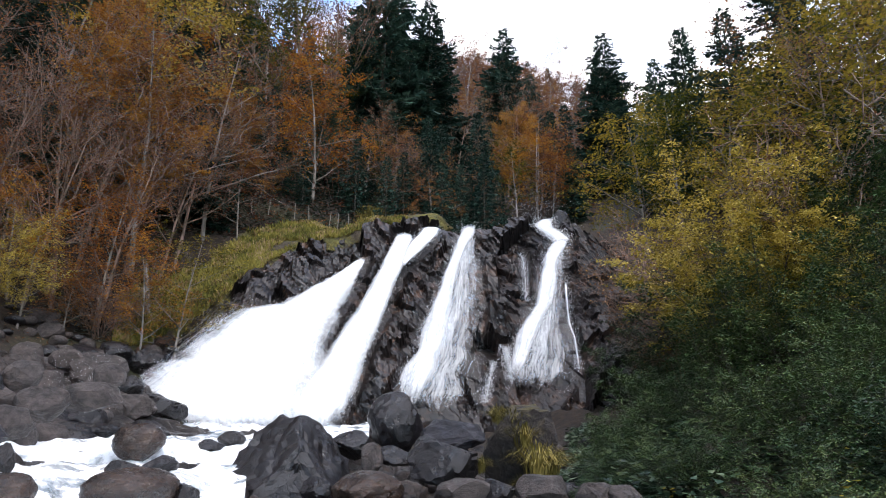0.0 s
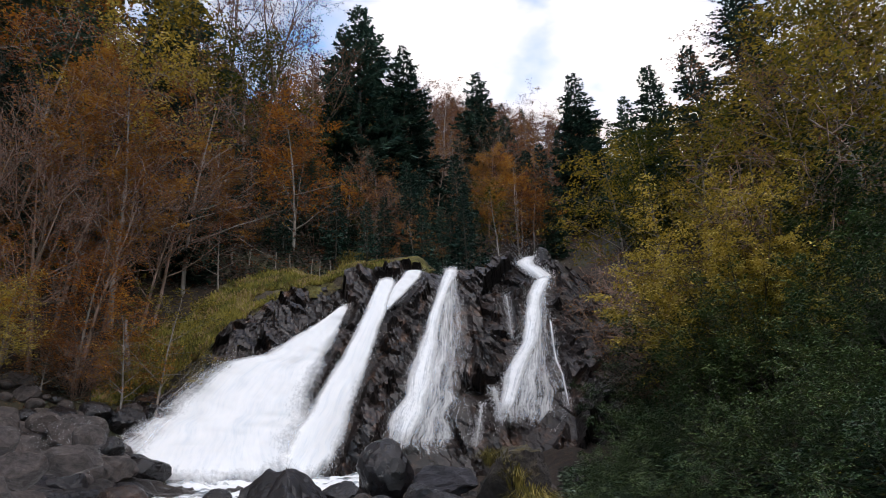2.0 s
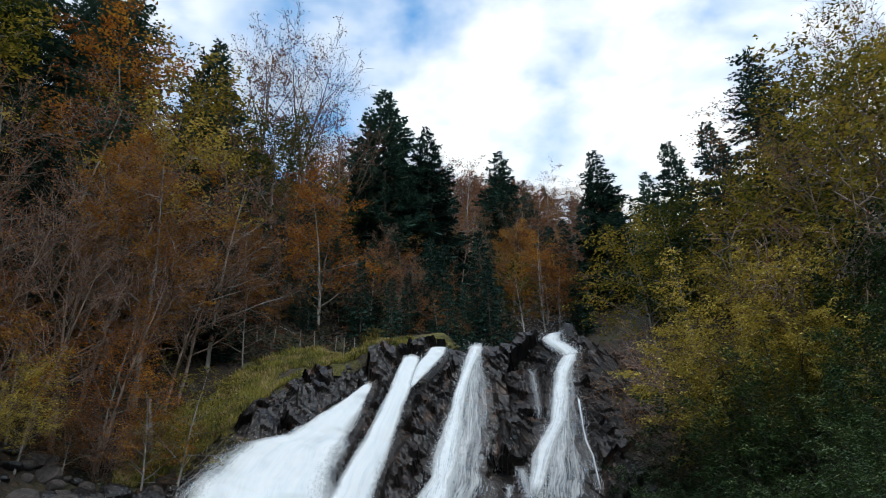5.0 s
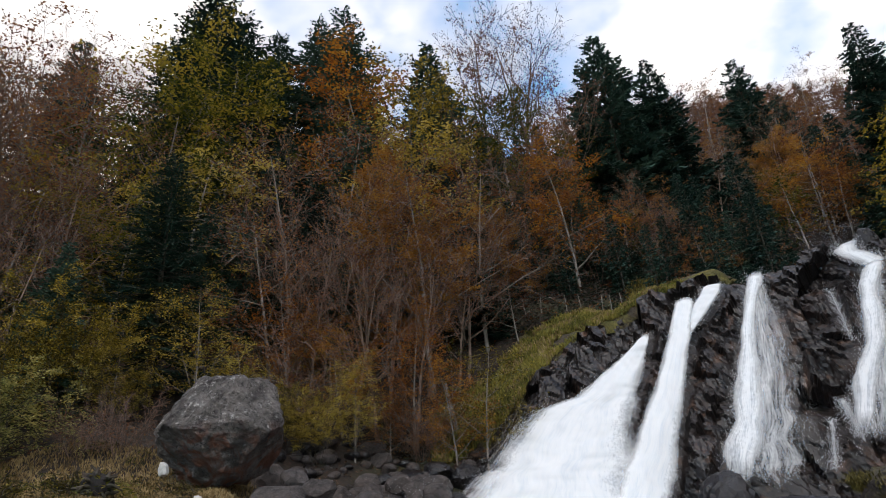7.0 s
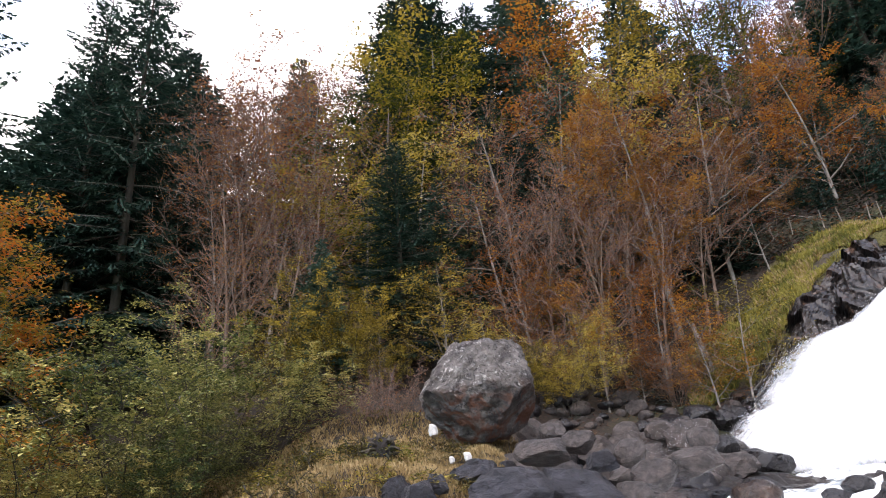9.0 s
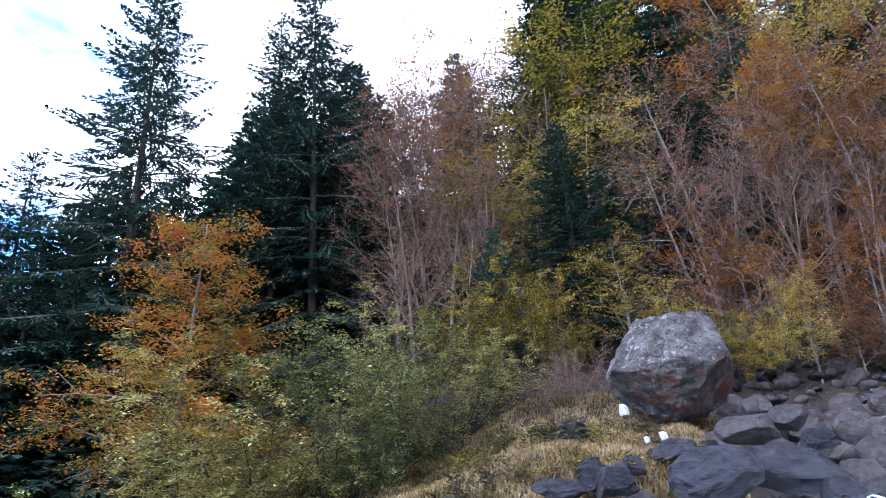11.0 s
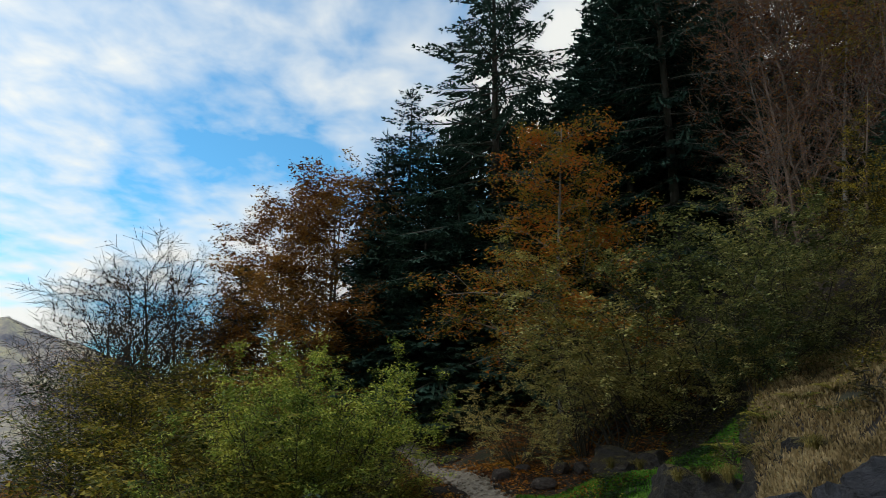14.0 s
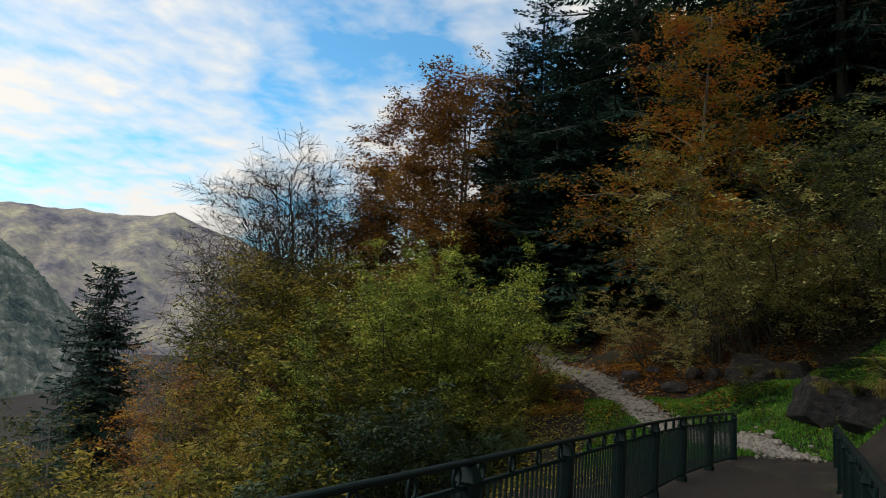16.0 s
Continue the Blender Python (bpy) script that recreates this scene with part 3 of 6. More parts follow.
def make_cliff():
    nb, nv = 260, 130
    verts = []
    for i in range(nb):
        b = -19 + 45 * i / (nb - 1)
        for j in range(nv):
            v = -0.12 + 1.2 * j / (nv - 1)
            d, z = cliff(b, min(max(v, 0), 1))
            if v < 0:
                z += v * 12
            if v > 1:
                d += (v - 1) * 30
                z -= (v - 1) * 6
            p = polar(b, d, z)
            c = crag(p)
            w = under_water(b, z + 0.2 * c)
            c = c * (1 - w) + min(c, 0.35 + 0.25 * c) * w
            verts.append(polar(b, d - c, z + 0.35 * c))
    faces = [(i * nv + j, i * nv + j + 1, (i + 1) * nv + j + 1, (i + 1) * nv + j) for i in range(nb - 1) for j in range(nv - 1)]
    thing("cliff", mesh_of("cliff", verts, faces, FALL_ROCK), "wet dark craggy rock face under a waterfall", "cliff", kind="structure")


make_cliff()


def ledge_span(b):
    return float(np.interp(b, CB, C_TOP)) - 0.6, float(np.interp(b, [3, 14, 18, 21, 25, 27], [47.5, 47, 46.3, 43.5, 41, 39.5]))


def ledge_z(b, d):
    """The grassy ledge over the rock step."""
    near, far = ledge_span(b)
    crest = float(np.interp(b, CB, C_TOP_Z)) + 0.35
    f = min(1.0, max(0.0, (d - near) / (far - near)))
    p = polar(b, d)
    z = crest + f * (max(height_at(b, far) + 0.1, crest + 1.6) - crest) + 0.35 * noise.noise(p * 0.6) + 0.15 * noise.noise(p * 1.7)
    return max(z, height_at(b, d) + 0.05)


def make_ledge():
    nb, nd = 120, 24
    verts = []
    for i in range(nb):
        b = 3.2 + 23.5 * i / (nb - 1)
        near, far = ledge_span(b)
        for j in range(nd):
            d = near + (far - near) * (j / (nd - 1)) ** 1.1
            verts.append(polar(b, d, ledge_z(b, d) - (0.9 if j == 0 else 0)))
    faces = [(i * nd + j, i * nd + j + 1, (i + 1) * nd + j + 1, (i + 1) * nd + j) for i in range(nb - 1) for j in range(nd - 1)]
    thing("grassy_ledge", mesh_of("grassy_ledge", verts, faces, TURF, True), "yellow-green mossy ledge over the dark rock", "bank", kind="structure")


make_ledge()
WATERFALL = root("waterfall", "four white streams of a waterfall on dark rock", "waterfall")


def fall(course, mat, label, seed=0, out=1.6, lumps=0.18, ragged=0.16):
    """A stream of falling water down the rock step. course: rows of (height, left bearing, right bearing), from crest to foot."""
    rows = np.array(course, float)
    nv, nu = 110, 26
    verts, uvs = [], []
    order = np.linspace(0, 1, len(rows))
    run = rows[0][0] - rows[-1][0]
    for j in range(nv):
        s = j / (nv - 1)
        z, left, right = (np.interp(s, order, rows[:, k]) for k in range(3))
        half = (left - right) / 2
        left, right = left + 0.22 * half, right - 0.22 * half
        for i in range(nu):
            u = i / (nu - 1)
            bb = left + (right - left) * u
            bb += ragged * half * noise.noise(Vector((s * run * 0.9, u * 3, seed * 7.7))) + 0.05 * noise.noise(Vector((s * run * 1.3, u * 4, seed)))
            zf, zt = np.interp(bb, CB, C_FOOT_Z), np.interp(bb, CB, C_TOP_Z)
            d, _ = cliff(bb, min(max((z - zf) / (zt - zf), 0.0), 1.0))
            p = polar(bb, d, z)
            bulge = math.sin(math.pi * u) ** 0.6 if 0 < u < 1 else 0.0
            away = max(1.15, 0.84 * out + 0.16 * out * bulge + lumps * noise.noise(Vector((p.x * 1.2, p.z * 0.6, seed + p.y))) + 0.4 * lumps * noise.noise(p * 2.5))
            verts.append(polar(bb, d - away, z + 0.3))
            uvs.append((u, s * run * 0.28))
    faces = [(j * nu + i, j * nu + i + 1, (j + 1) * nu + i + 1, (j + 1) * nu + i) for j in range(nv - 1) for i in range(nu - 1)]
    me = mesh_of("stream", verts, faces, mat, True)
    layer = me.uv_layers.new(name="flow")
    for loop in me.loops:
        layer.data[loop.index].uv = uvs[loop.vertex_index]
    span = me.uv_layers.new(name="span")
    for loop in me.loops:
        span.data[loop.index].uv = (uvs[loop.vertex_index][0], uvs[loop.vertex_index][1] / (run * 0.28))
    sub("stream", me, WATERFALL, label)


for row in COURSES:
    fall(*row)


def make_spray():
    rng = random.Random(4)
    verts, faces = [], []
    for i in range(5000):
        s = rng.random()
        z = 3 + 9 * s ** 1.3
        edge = np.interp(z, [2.7, 3.7, 5.4, 7.0, 8.5, 9.2, 9.6, 12.9], [26, 25.4, 23.0, 20.4, 18.6, 16.6, 13.5, 8.6])
        b = edge + abs(rng.gauss(0, 0.3)) - 0.25
        d, _ = cliff(b, min(max((z - 3) / 11, 0), 1))
        p = polar(b, d - rng.uniform(1.4, 2.6), z + abs(rng.gauss(0, 0.35)))
        r = rng.uniform(0.005, 0.014)
        k = len(verts)
        a = Vector((rng.uniform(-1, 1), rng.uniform(-1, 1), rng.uniform(-1, 1))) * r
        c = a.orthogonal()
        e = a.cross(c).normalized() * r
        verts += [p + a, p + c, p - a - c, p + e]
        faces += [(k, k + 1, k + 2), (k, k + 1, k + 3), (k + 1, k + 2, k + 3), (k, k + 2, k + 3)]
    # fine mist drifting from the foot of the chute and from the crest
    for i in range(16000):
        if i % 4:
            p = polar(25.5 + abs(rng.gauss(0, 2.6)), rng.uniform(27, 33), 2.6 + abs(rng.gauss(0, 1.1)))
        else:
            p = polar(-8.5 + rng.gauss(0, 1.6), rng.uniform(47, 50), 18.5 + abs(rng.gauss(0, 1.6)))
        r = rng.uniform(0.006, 0.014)
        o = len(verts)
        verts += [p + Vector((r, 0, 0)), p + Vector((-r, r, 0)), p + Vector((0, -r, r)), p + Vector((0, 0, r * 2))]
        faces += [(o, o + 1, o + 3), (o + 1, o + 2, o + 3), (o + 2, o, o + 3)]
    # flung drops along both sides of every stream
    for course, *_ in COURSES:
        hs = [-r[0] for r in course]
        for i in range(900):
            z = rng.uniform(course[-1][0] + 0.5, course[0][0])
            k = rng.choice((1, 2))
            b = np.interp(-z, hs, [r[k] for r in course]) + rng.gauss(0, 0.22)
            zf, zt = np.interp(b, CB, C_FOOT_Z), np.interp(b, CB, C_TOP_Z)
            d, _ = cliff(b, min(max((z - zf) / (zt - zf), 0.0), 1.0))
            p = polar(b, d - rng.uniform(1.3, 2.3), z + 0.3)
            r = rng.uniform(0.005, 0.013)
            o = len(verts)
            verts += [p + Vector((r, 0, 0)), p + Vector((-r, r * 0.5, 0)), p + Vector((0, -r, r * 0.3)), p + Vector((0, 0, r * rng.uniform(2, 7)))]
            faces += [(o, o + 1, o + 3), (o + 1, o + 2, o + 3), (o + 2, o, o + 3)]
    ob = sub("spray", mesh_of("spray", verts, faces, DROPS), WATERFALL, "white droplets of spray")
    tagged(ob, kind="stuff")


make_spray()


def make_bed():
    """The broken dark rock of the stream bed between its boulders."""
    nb, nd = 140, 110
    verts = []
    for i in range(nb):
        b = -10 + 52 * i / (nb - 1)
        for j in range(nd):
            d = 9 + 27.5 * j / (nd - 1)
            p = polar(b, d)
            edge = min(1.0, (b + 10) / 3, (42 - b) / 4, (d - 9) / 3)
            verts.append(polar(b, d, height_at(b, d) - 0.25 + 0.4 * edge + (0.3 * facet(p * 0.55) + 0.2 * facet(p * 1.5, 3)) * edge - 0.35 * max(0.0, min(1.0, (d - 26) / 4))))
    faces = [(i * nd + j, (i + 1) * nd + j, (i + 1) * nd + j + 1, i * nd + j + 1) for i in range(nb - 1) for j in range(nd - 1)]
    thing("stream_bed", mesh_of("stream_bed", verts, faces, BED), "broken dark rock and rubble of the stream bed", "rock", kind="structure")


make_bed()


def make_stream():
    verts, faces = [], []
    ds = np.linspace(1, 35, 110)
    n = 100
    for d in ds:
        lo = np.interp(d, [1, 8, 12, 14, 20.5, 23, 28, 35], [-60, -10, 10, 15.5, 15.5, 9, 6, 6])
        hi = np.interp(d, [1, 8, 14, 20, 28, 35], [60, 42, 39, 35, 30, 27])
        for i in range(n):
            b = lo + (hi - lo) * i / (n - 1)
            z = np.interp(d, [1, 6, 12, 15, 18, 20, 21, 25, 32, 36], [-2.6, -2.2, 0.5, 1.3, 1.55, 1.7, 2.2, 2.5, 3.3, 3.7])
            p = polar(b, d)
            verts.append(polar(b, d, z + 0.25 * noise.noise(p * 0.7) + 0.16 * noise.noise(p * 1.9) + 0.07 * noise.noise(p * 4.5)))
    faces = [(j * n + i, j * n + i + 1, (j + 1) * n + i + 1, (j + 1) * n + i) for j in range(len(ds) - 1) for i in range(n - 1)]
    thing("water", mesh_of("water", verts, faces, STREAM, True), "white foaming mountain stream between boulders", "stream", kind="structure")


make_stream()


def make_outflow():
    """The stream running on under the footbridge and away down the valley."""
    n, k = 60, 14
    verts = []
    for i in range(n):
        d = 45 * i / (n - 1)
        for j in range(k):
            side = (2 * j / (k - 1) - 1) * (2.6 + 0.9 * noise.noise(Vector((d * 0.25, 0, 5.0))))
            x, y = side + 1.5 * math.sin(d * 0.09), 1.5 - d
            b, r = math.degrees(math.atan2(-x, y)), math.hypot(x, y)
            p = Vector((x, y, 0))
            verts.append((x, y, smooth_land(b, r) + 0.35 - 0.25 * (2 * j / (k - 1) - 1) ** 2 + 0.15 * noise.noise(p * 0.9) + 0.06 * noise.noise(p * 3)))
    faces = [(i * k + j, i * k + j + 1, (i + 1) * k + j + 1, (i + 1) * k + j) for i in range(n - 1) for j in range(k - 1)]
    thing("water", mesh_of("water", verts, faces, STREAM, True), "white mountain stream running on below the footbridge", "stream", kind="structure")


make_outflow()


def ridge_noise(p, f):
    return sum((1 - abs(noise.noise(p * f * 2 ** k))) / 1.8 ** k for k in range(5)) - 1.6


def make_mountains():
    na, nr = 260, 70
    verts = []
    for i in range(na):
        b = 100 + 80 * i / (na - 1)
        for j in range(nr):
            d = 1900 + 800 * j / (nr - 1)
            p = polar(b, d)
            top = np.interp(b, [100, 112, 118, 125.5, 127.8, 129.5, 132, 134, 137, 140, 150, 180], [60, 120, 300, 470, 520, 480, 470, 478, 460, 470, 440, 300])
            f = j / (nr - 1)
            inner = math.sin(math.pi * f) ** 0.7
            z = -120 + (0.75 * top + 120) * min(1, f * 1.05) ** 0.85 + noise.noise(p * 0.02) * 4
            # spurs and gullies running down the face
            z += (ridge_noise(Vector((b * 0.16 + f * 0.5, f * 0.35, 3.0)), 1.0) * 75 + ridge_noise(Vector((b * 0.5 - f * 1.2, f * 0.8, 8.0)), 1.0) * 28) * inner
            verts.append(polar(b, d, z))
    faces = [(i * nr + j, (i + 1) * nr + j, (i + 1) * nr + j + 1, i * nr + j + 1) for i in range(na - 1) for j in range(nr - 1)]
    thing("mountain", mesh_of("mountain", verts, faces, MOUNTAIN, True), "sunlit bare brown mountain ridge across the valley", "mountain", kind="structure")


def make_valley_side():
    """The wooded flank of the valley, falling from the left."""
    na, nr = 220, 110
    verts = []
    for i in range(na):
        b = 128 + 50 * i / (na - 1)
        for j in range(nr):
            d = 520 + 500 * j / (nr - 1)
            p = polar(b, d)
            f = j / (nr - 1)
            top = np.interp(b, [128, 132, 134.1, 136.5, 139.3, 145, 160, 178], [-70, -45, 5, 48, 86, 130, 180, 150])
            verts.append(polar(b, d, -75 + (top + 75) * f + ridge_noise(p, 0.006) * 14 + noise.noise(p * 0.05) * 9 + noise.noise(p * 0.16) * 8))
    faces = [(i * nr + j, (i + 1) * nr + j, (i + 1) * nr + j + 1, i * nr + j + 1) for i in range(na - 1) for j in range(nr - 1)]
    thing("hillside", mesh_of("hillside", verts, faces, FAR_WOODS), "far wooded valley flank in green and grey", "hillside", kind="structure")


make_mountains()
make_valley_side()

# ---- trees ----
class Wood:
    """Gathers tubes of wood and single leaves, and turns each into one mesh."""

    def __init__(self):
        self.v, self.f, self.lv, self.lf = [], [], [], []

    def tube(self, pts, radii, sides):
        base = len(self.v)
        for k, (p, r) in enumerate(zip(pts, radii)):
            d = (pts[min(k + 1, len(pts) - 1)] - pts[max(k - 1, 0)])
            d = d.normalized() if d.length > 1e-6 else Vector((0, 0, 1))
            a = d.orthogonal().normalized()
            b = d.cross(a)
            for i in range(sides):
                t = 2 * math.pi * i / sides
                self.v.append(p + (a * math.cos(t) + b * math.sin(t)) * r)
        for k in range(len(pts) - 1):
            for i in range(sides):
                j = (i + 1) % sides
                self.f.append((base + k * sides + i, base + k * sides + j, base + (k + 1) * sides + j, base + (k + 1) * sides + i))

    def leaf(self, p, along, side, length, width):
        b = len(self.lv)
        self.lv += [p, p + along * (length * 0.8) + side * (width * 0.5), p + along * length - side * (width * 0.5)]
        self.lf.append((b, b + 1, b + 2))


def rand_dir(rng):
    z = rng.uniform(-1, 1)
    t = rng.uniform(0, 2 * math.pi)
    r = math.sqrt(1 - z * z)
    return Vector((r * math.cos(t), r * math.sin(t), z))


def grow(w, rng, p, d, length, r, level, spec):
    """A limb from p along d, and its side limbs."""
    last = level == len(spec["kids"])
    shrubby = spec["stems"] > 1
    segs = 1 if last else (5 if level == 0 else (3 if shrubby or level == 2 else 4))
    pts, radii = [p.copy()], [r]
    taper = 0.35 if level else 0.15
    bend = spec["bend"][level]
    for k in range(segs):
        d = (d + rand_dir(rng) * bend + Vector((0, 0, spec["rise"][level]))).normalized()
        pts.append(pts[-1] + d * (length / segs))
        radii.append(r * (1 - (1 - taper) * (k + 1) / segs))
    if not last or spec["twigs"]:
        w.tube(pts, radii, (5, 3, 3)[level] if shrubby else (6, 4, 3, 3)[level])
    if not last:
        n = spec["kids"][level]
        for i in range(n):
            t = spec["bare"][level] + (1 - spec["bare"][level]) * (i + rng.random()) / n
            k = min(int(t * segs), segs - 1)
            q = pts[k].lerp(pts[k + 1], t * segs - k)
            axis = (pts[k + 1] - pts[k]).normalized()
            side = axis.orthogonal().normalized()
            side.rotate(Matrix.Rotation(i * 2.4 + rng.uniform(-0.5, 0.5), 3, axis))
            ang = radians(rng.uniform(*spec["fork"][level]))
            nd = axis * math.cos(ang) + side * math.sin(ang)
            shrink = spec["shrink"][level] * (1.1 - spec["taper"] * t if level == 0 else 1.0 - 0.3 * t) * rng.uniform(0.75, 1.2)
            grow(w, rng, q, nd, length * shrink, max(r * 0.45 * (1.15 - t), 0.018), level + 1, spec)
    if level >= spec["leafy"]:
        n = 0 if rng.random() < 0.28 else int(spec["leaves"] * rng.uniform(0.9, 1.7) * (min(1.25, max(0.3, length / 1.3)) if spec["stems"] == 1 else 1.0))
        for i in range(n):
            if rng.random() > spec["keep"]:
                continue
            t = rng.random()
            k = min(int(t * segs), segs - 1)
            q = pts[k].lerp(pts[k + 1], t * segs - k) + Vector((rng.gauss(0, 0.55), rng.gauss(0, 0.55), rng.gauss(0, 0.14) - 0.12 * rng.random())) * spec["puff"]
            t = rng.uniform(0, 6.283)
            a = Vector((math.cos(t), math.sin(t), rng.uniform(-0.7, 0.2))).normalized()
            s = (a.cross(Vector((0, 0, 1))) + rand_dir(rng) * 0.45).normalized()
            size = spec["leaf"] * rng.uniform(0.6, 1.3)
            w.leaf(q, a, s, size, size * 0.7)


def tree_meshes(seed, height, spec, wood_mat, leaf_mat):
    rng = random.Random(seed)
    w = Wood()
    if spec["stems"] == 1:
        grow(w, rng, Vector((0, 0, -0.5)), Vector((rng.uniform(-0.08, 0.08), rng.uniform(-0.08, 0.08), 1)), height * 0.92, height * spec["girth"], 0, spec)
    else:
        for i in range(spec["stems"]):
            t = i * 2.4
            lean = spec["lean"] * rng.uniform(0.2, 1.0)
            d = Vector((math.cos(t) * lean, math.sin(t) * lean, 1)).normalized()
            grow(w, rng, Vector((math.cos(t) * 0.3, math.sin(t) * 0.3, -0.3)), d, height * rng.uniform(0.65, 1.0), height * spec["girth"], 0, spec)
    return mesh_of("trunk", w.v, w.f, wood_mat, True), mesh_of("crown", w.lv, w.lf, leaf_mat)


BEECH = dict(stems=1, twigs=True, taper=0.6, girth=0.0105, bend=[0.08, 0.16, 0.22, 0.28], rise=[0.03, 0.0, 0.0, -0.05], kids=[15, 6, 4], bare=[0.24, 0.2, 0.15], fork=[(45, 80), (35, 60), (30, 60)], shrink=[0.44, 0.52, 0.55], leafy=2, leaves=8, keep=0.95, puff=0.42, leaf=0.2)
BARE = dict(BEECH, rise=[0.04, 0.09, 0.1, 0.08], kids=[16, 7, 4], fork=[(30, 60), (25, 50), (20, 50)], leaves=6, keep=0.7, leaf=0.15, puff=0.35)
FULL = dict(BEECH, twigs=False, kids=[17, 6, 4], leaves=17, keep=1.0, puff=0.62, leaf=0.25, bare=[0.12, 0.15, 0.1])
HAZEL = dict(stems=13, twigs=False, taper=0.6, lean=1.0, girth=0.006, bend=[0.12, 0.2, 0.25], rise=[-0.04, 0.0, -0.02], kids=[9, 4], bare=[0.2, 0.1], fork=[(30, 65), (30, 65)], shrink=[0.38, 0.5], leafy=1, leaves=14, keep=1.0, puff=0.38, leaf=0.19)
BUSH = dict(HAZEL, stems=13, lean=1.0, girth=0.005, kids=[8, 4], bare=[0.3, 0.25], shrink=[0.36, 0.55], leaves=17, puff=0.42, leaf=0.25)
HEATH = dict(HAZEL, stems=9, kids=[5, 3], leaves=6, puff=0.12, leaf=0.07)
SHRUB = dict(HAZEL, twigs=True, kids=[9, 5], girth=0.004, leaves=8, keep=0.6, leaf=0.12)


def fir_meshes(seed, height, spread=0.17, gaps=0.0, step=1.0, taper=0.75, dense=1.0):
    """A fir: a straight stem with whorls of drooping boughs, each a spray of short needle-covered twigs."""
    rng = random.Random(seed)
    w = Wood()
    w.tube([Vector((0, 0, -0.6 + (height + 0.6) * k / 6)) for k in range(7)], [height * 0.013 * (1 - k / 6.3) for k in range(7)], 6)
    z = height * 0.05
    while z < height * 0.985:
        f = z / height
        reach = height * spread * ((1 - f) ** taper) * (0.6 + 0.4 * min(1, f * 6)) * (0.82 + 0.36 * rng.random()) + 0.25
        n = 6 if f < 0.85 else 5
        t0 = rng.uniform(0, 6.28)
        for i in range(n):
            if rng.random() < gaps:
                continue
            t = t0 + 6.283 * i / n + rng.uniform(-0.3, 0.3)
            L = reach * rng.uniform(0.55, 1.15)
            tilt = 0.5 * (f - 0.4) + rng.uniform(-0.15, 0.12)
            out = Vector((math.cos(t), math.sin(t), 0))
            tang = Vector((-out.y, out.x, 0))
            z1 = z + rng.uniform(-0.5, 0.5) * height * 0.02
            pts = []
            for k in range(5):
                s = k / 4
                pts.append(Vector((0, 0, z1)) + out * (L * s) + Vector((0, 0, L * (tilt * s - 0.3 * s * s + 0.22 * s ** 4))))
            w.tube(pts, [0.012 * L + 0.012, 0.01 * L + 0.01, 0.008 * L + 0.008, 0.01, 0.006], 3)
            m = max(4, int(L * 5.5 * dense))
            for k in range(m):
                s = 0.2 + 0.8 * (k + rng.random()) / m
                j = min(int(s * 4), 3)
                q = pts[j].lerp(pts[j + 1], s * 4 - j)
                along = (pts[j + 1] - pts[j]).normalized()
                for sgn in (-1, 1):
                    a = (along * 0.8 + tang * sgn * rng.uniform(0.4, 1.0) + Vector((0, 0, rng.uniform(-0.5, 0.15)))).normalized()
                    ln = (0.28 + 0.26 * L * (1 - 0.6 * s)) * rng.uniform(0.7, 1.25)
                    sd = a.cross((Vector((0, 0, 1)) + rand_dir(rng) * 0.9).normalized()).normalized()
                    w.leaf(q, a, sd, ln * 1.15, ln * 0.34 + 0.08)
                    b = (a * 0.5 + Vector((0, 0, -1)) + rand_dir(rng) * 0.3).normalized()
                    w.leaf(q + a * (ln * 0.4), b, b.cross(rand_dir(rng)).normalized(), 0.24 * ln + 0.16, 0.14)
            tip = pts[-1]
            a = (pts[-1] - pts[-2]).normalized()
            w.leaf(tip - a * 0.2, a, a.cross(rand_dir(rng)).normalized(), 0.4, 0.16)
        z += (height * 0.024 + 0.14) * step * (1.15 - 0.4 * f)
    top = Vector((0, 0, height * 0.96))
    for i in range(10):
        a = (Vector((0, 0, 1.0)) + rand_dir(rng) * 0.7).normalized()
        w.leaf(top, a, a.orthogonal().normalized(), height * 0.03, 0.12)
    return mesh_of("trunk", w.v, w.f, BARK_DARK, True), mesh_of("crown", w.lv, w.lf, FIR_GREEN)


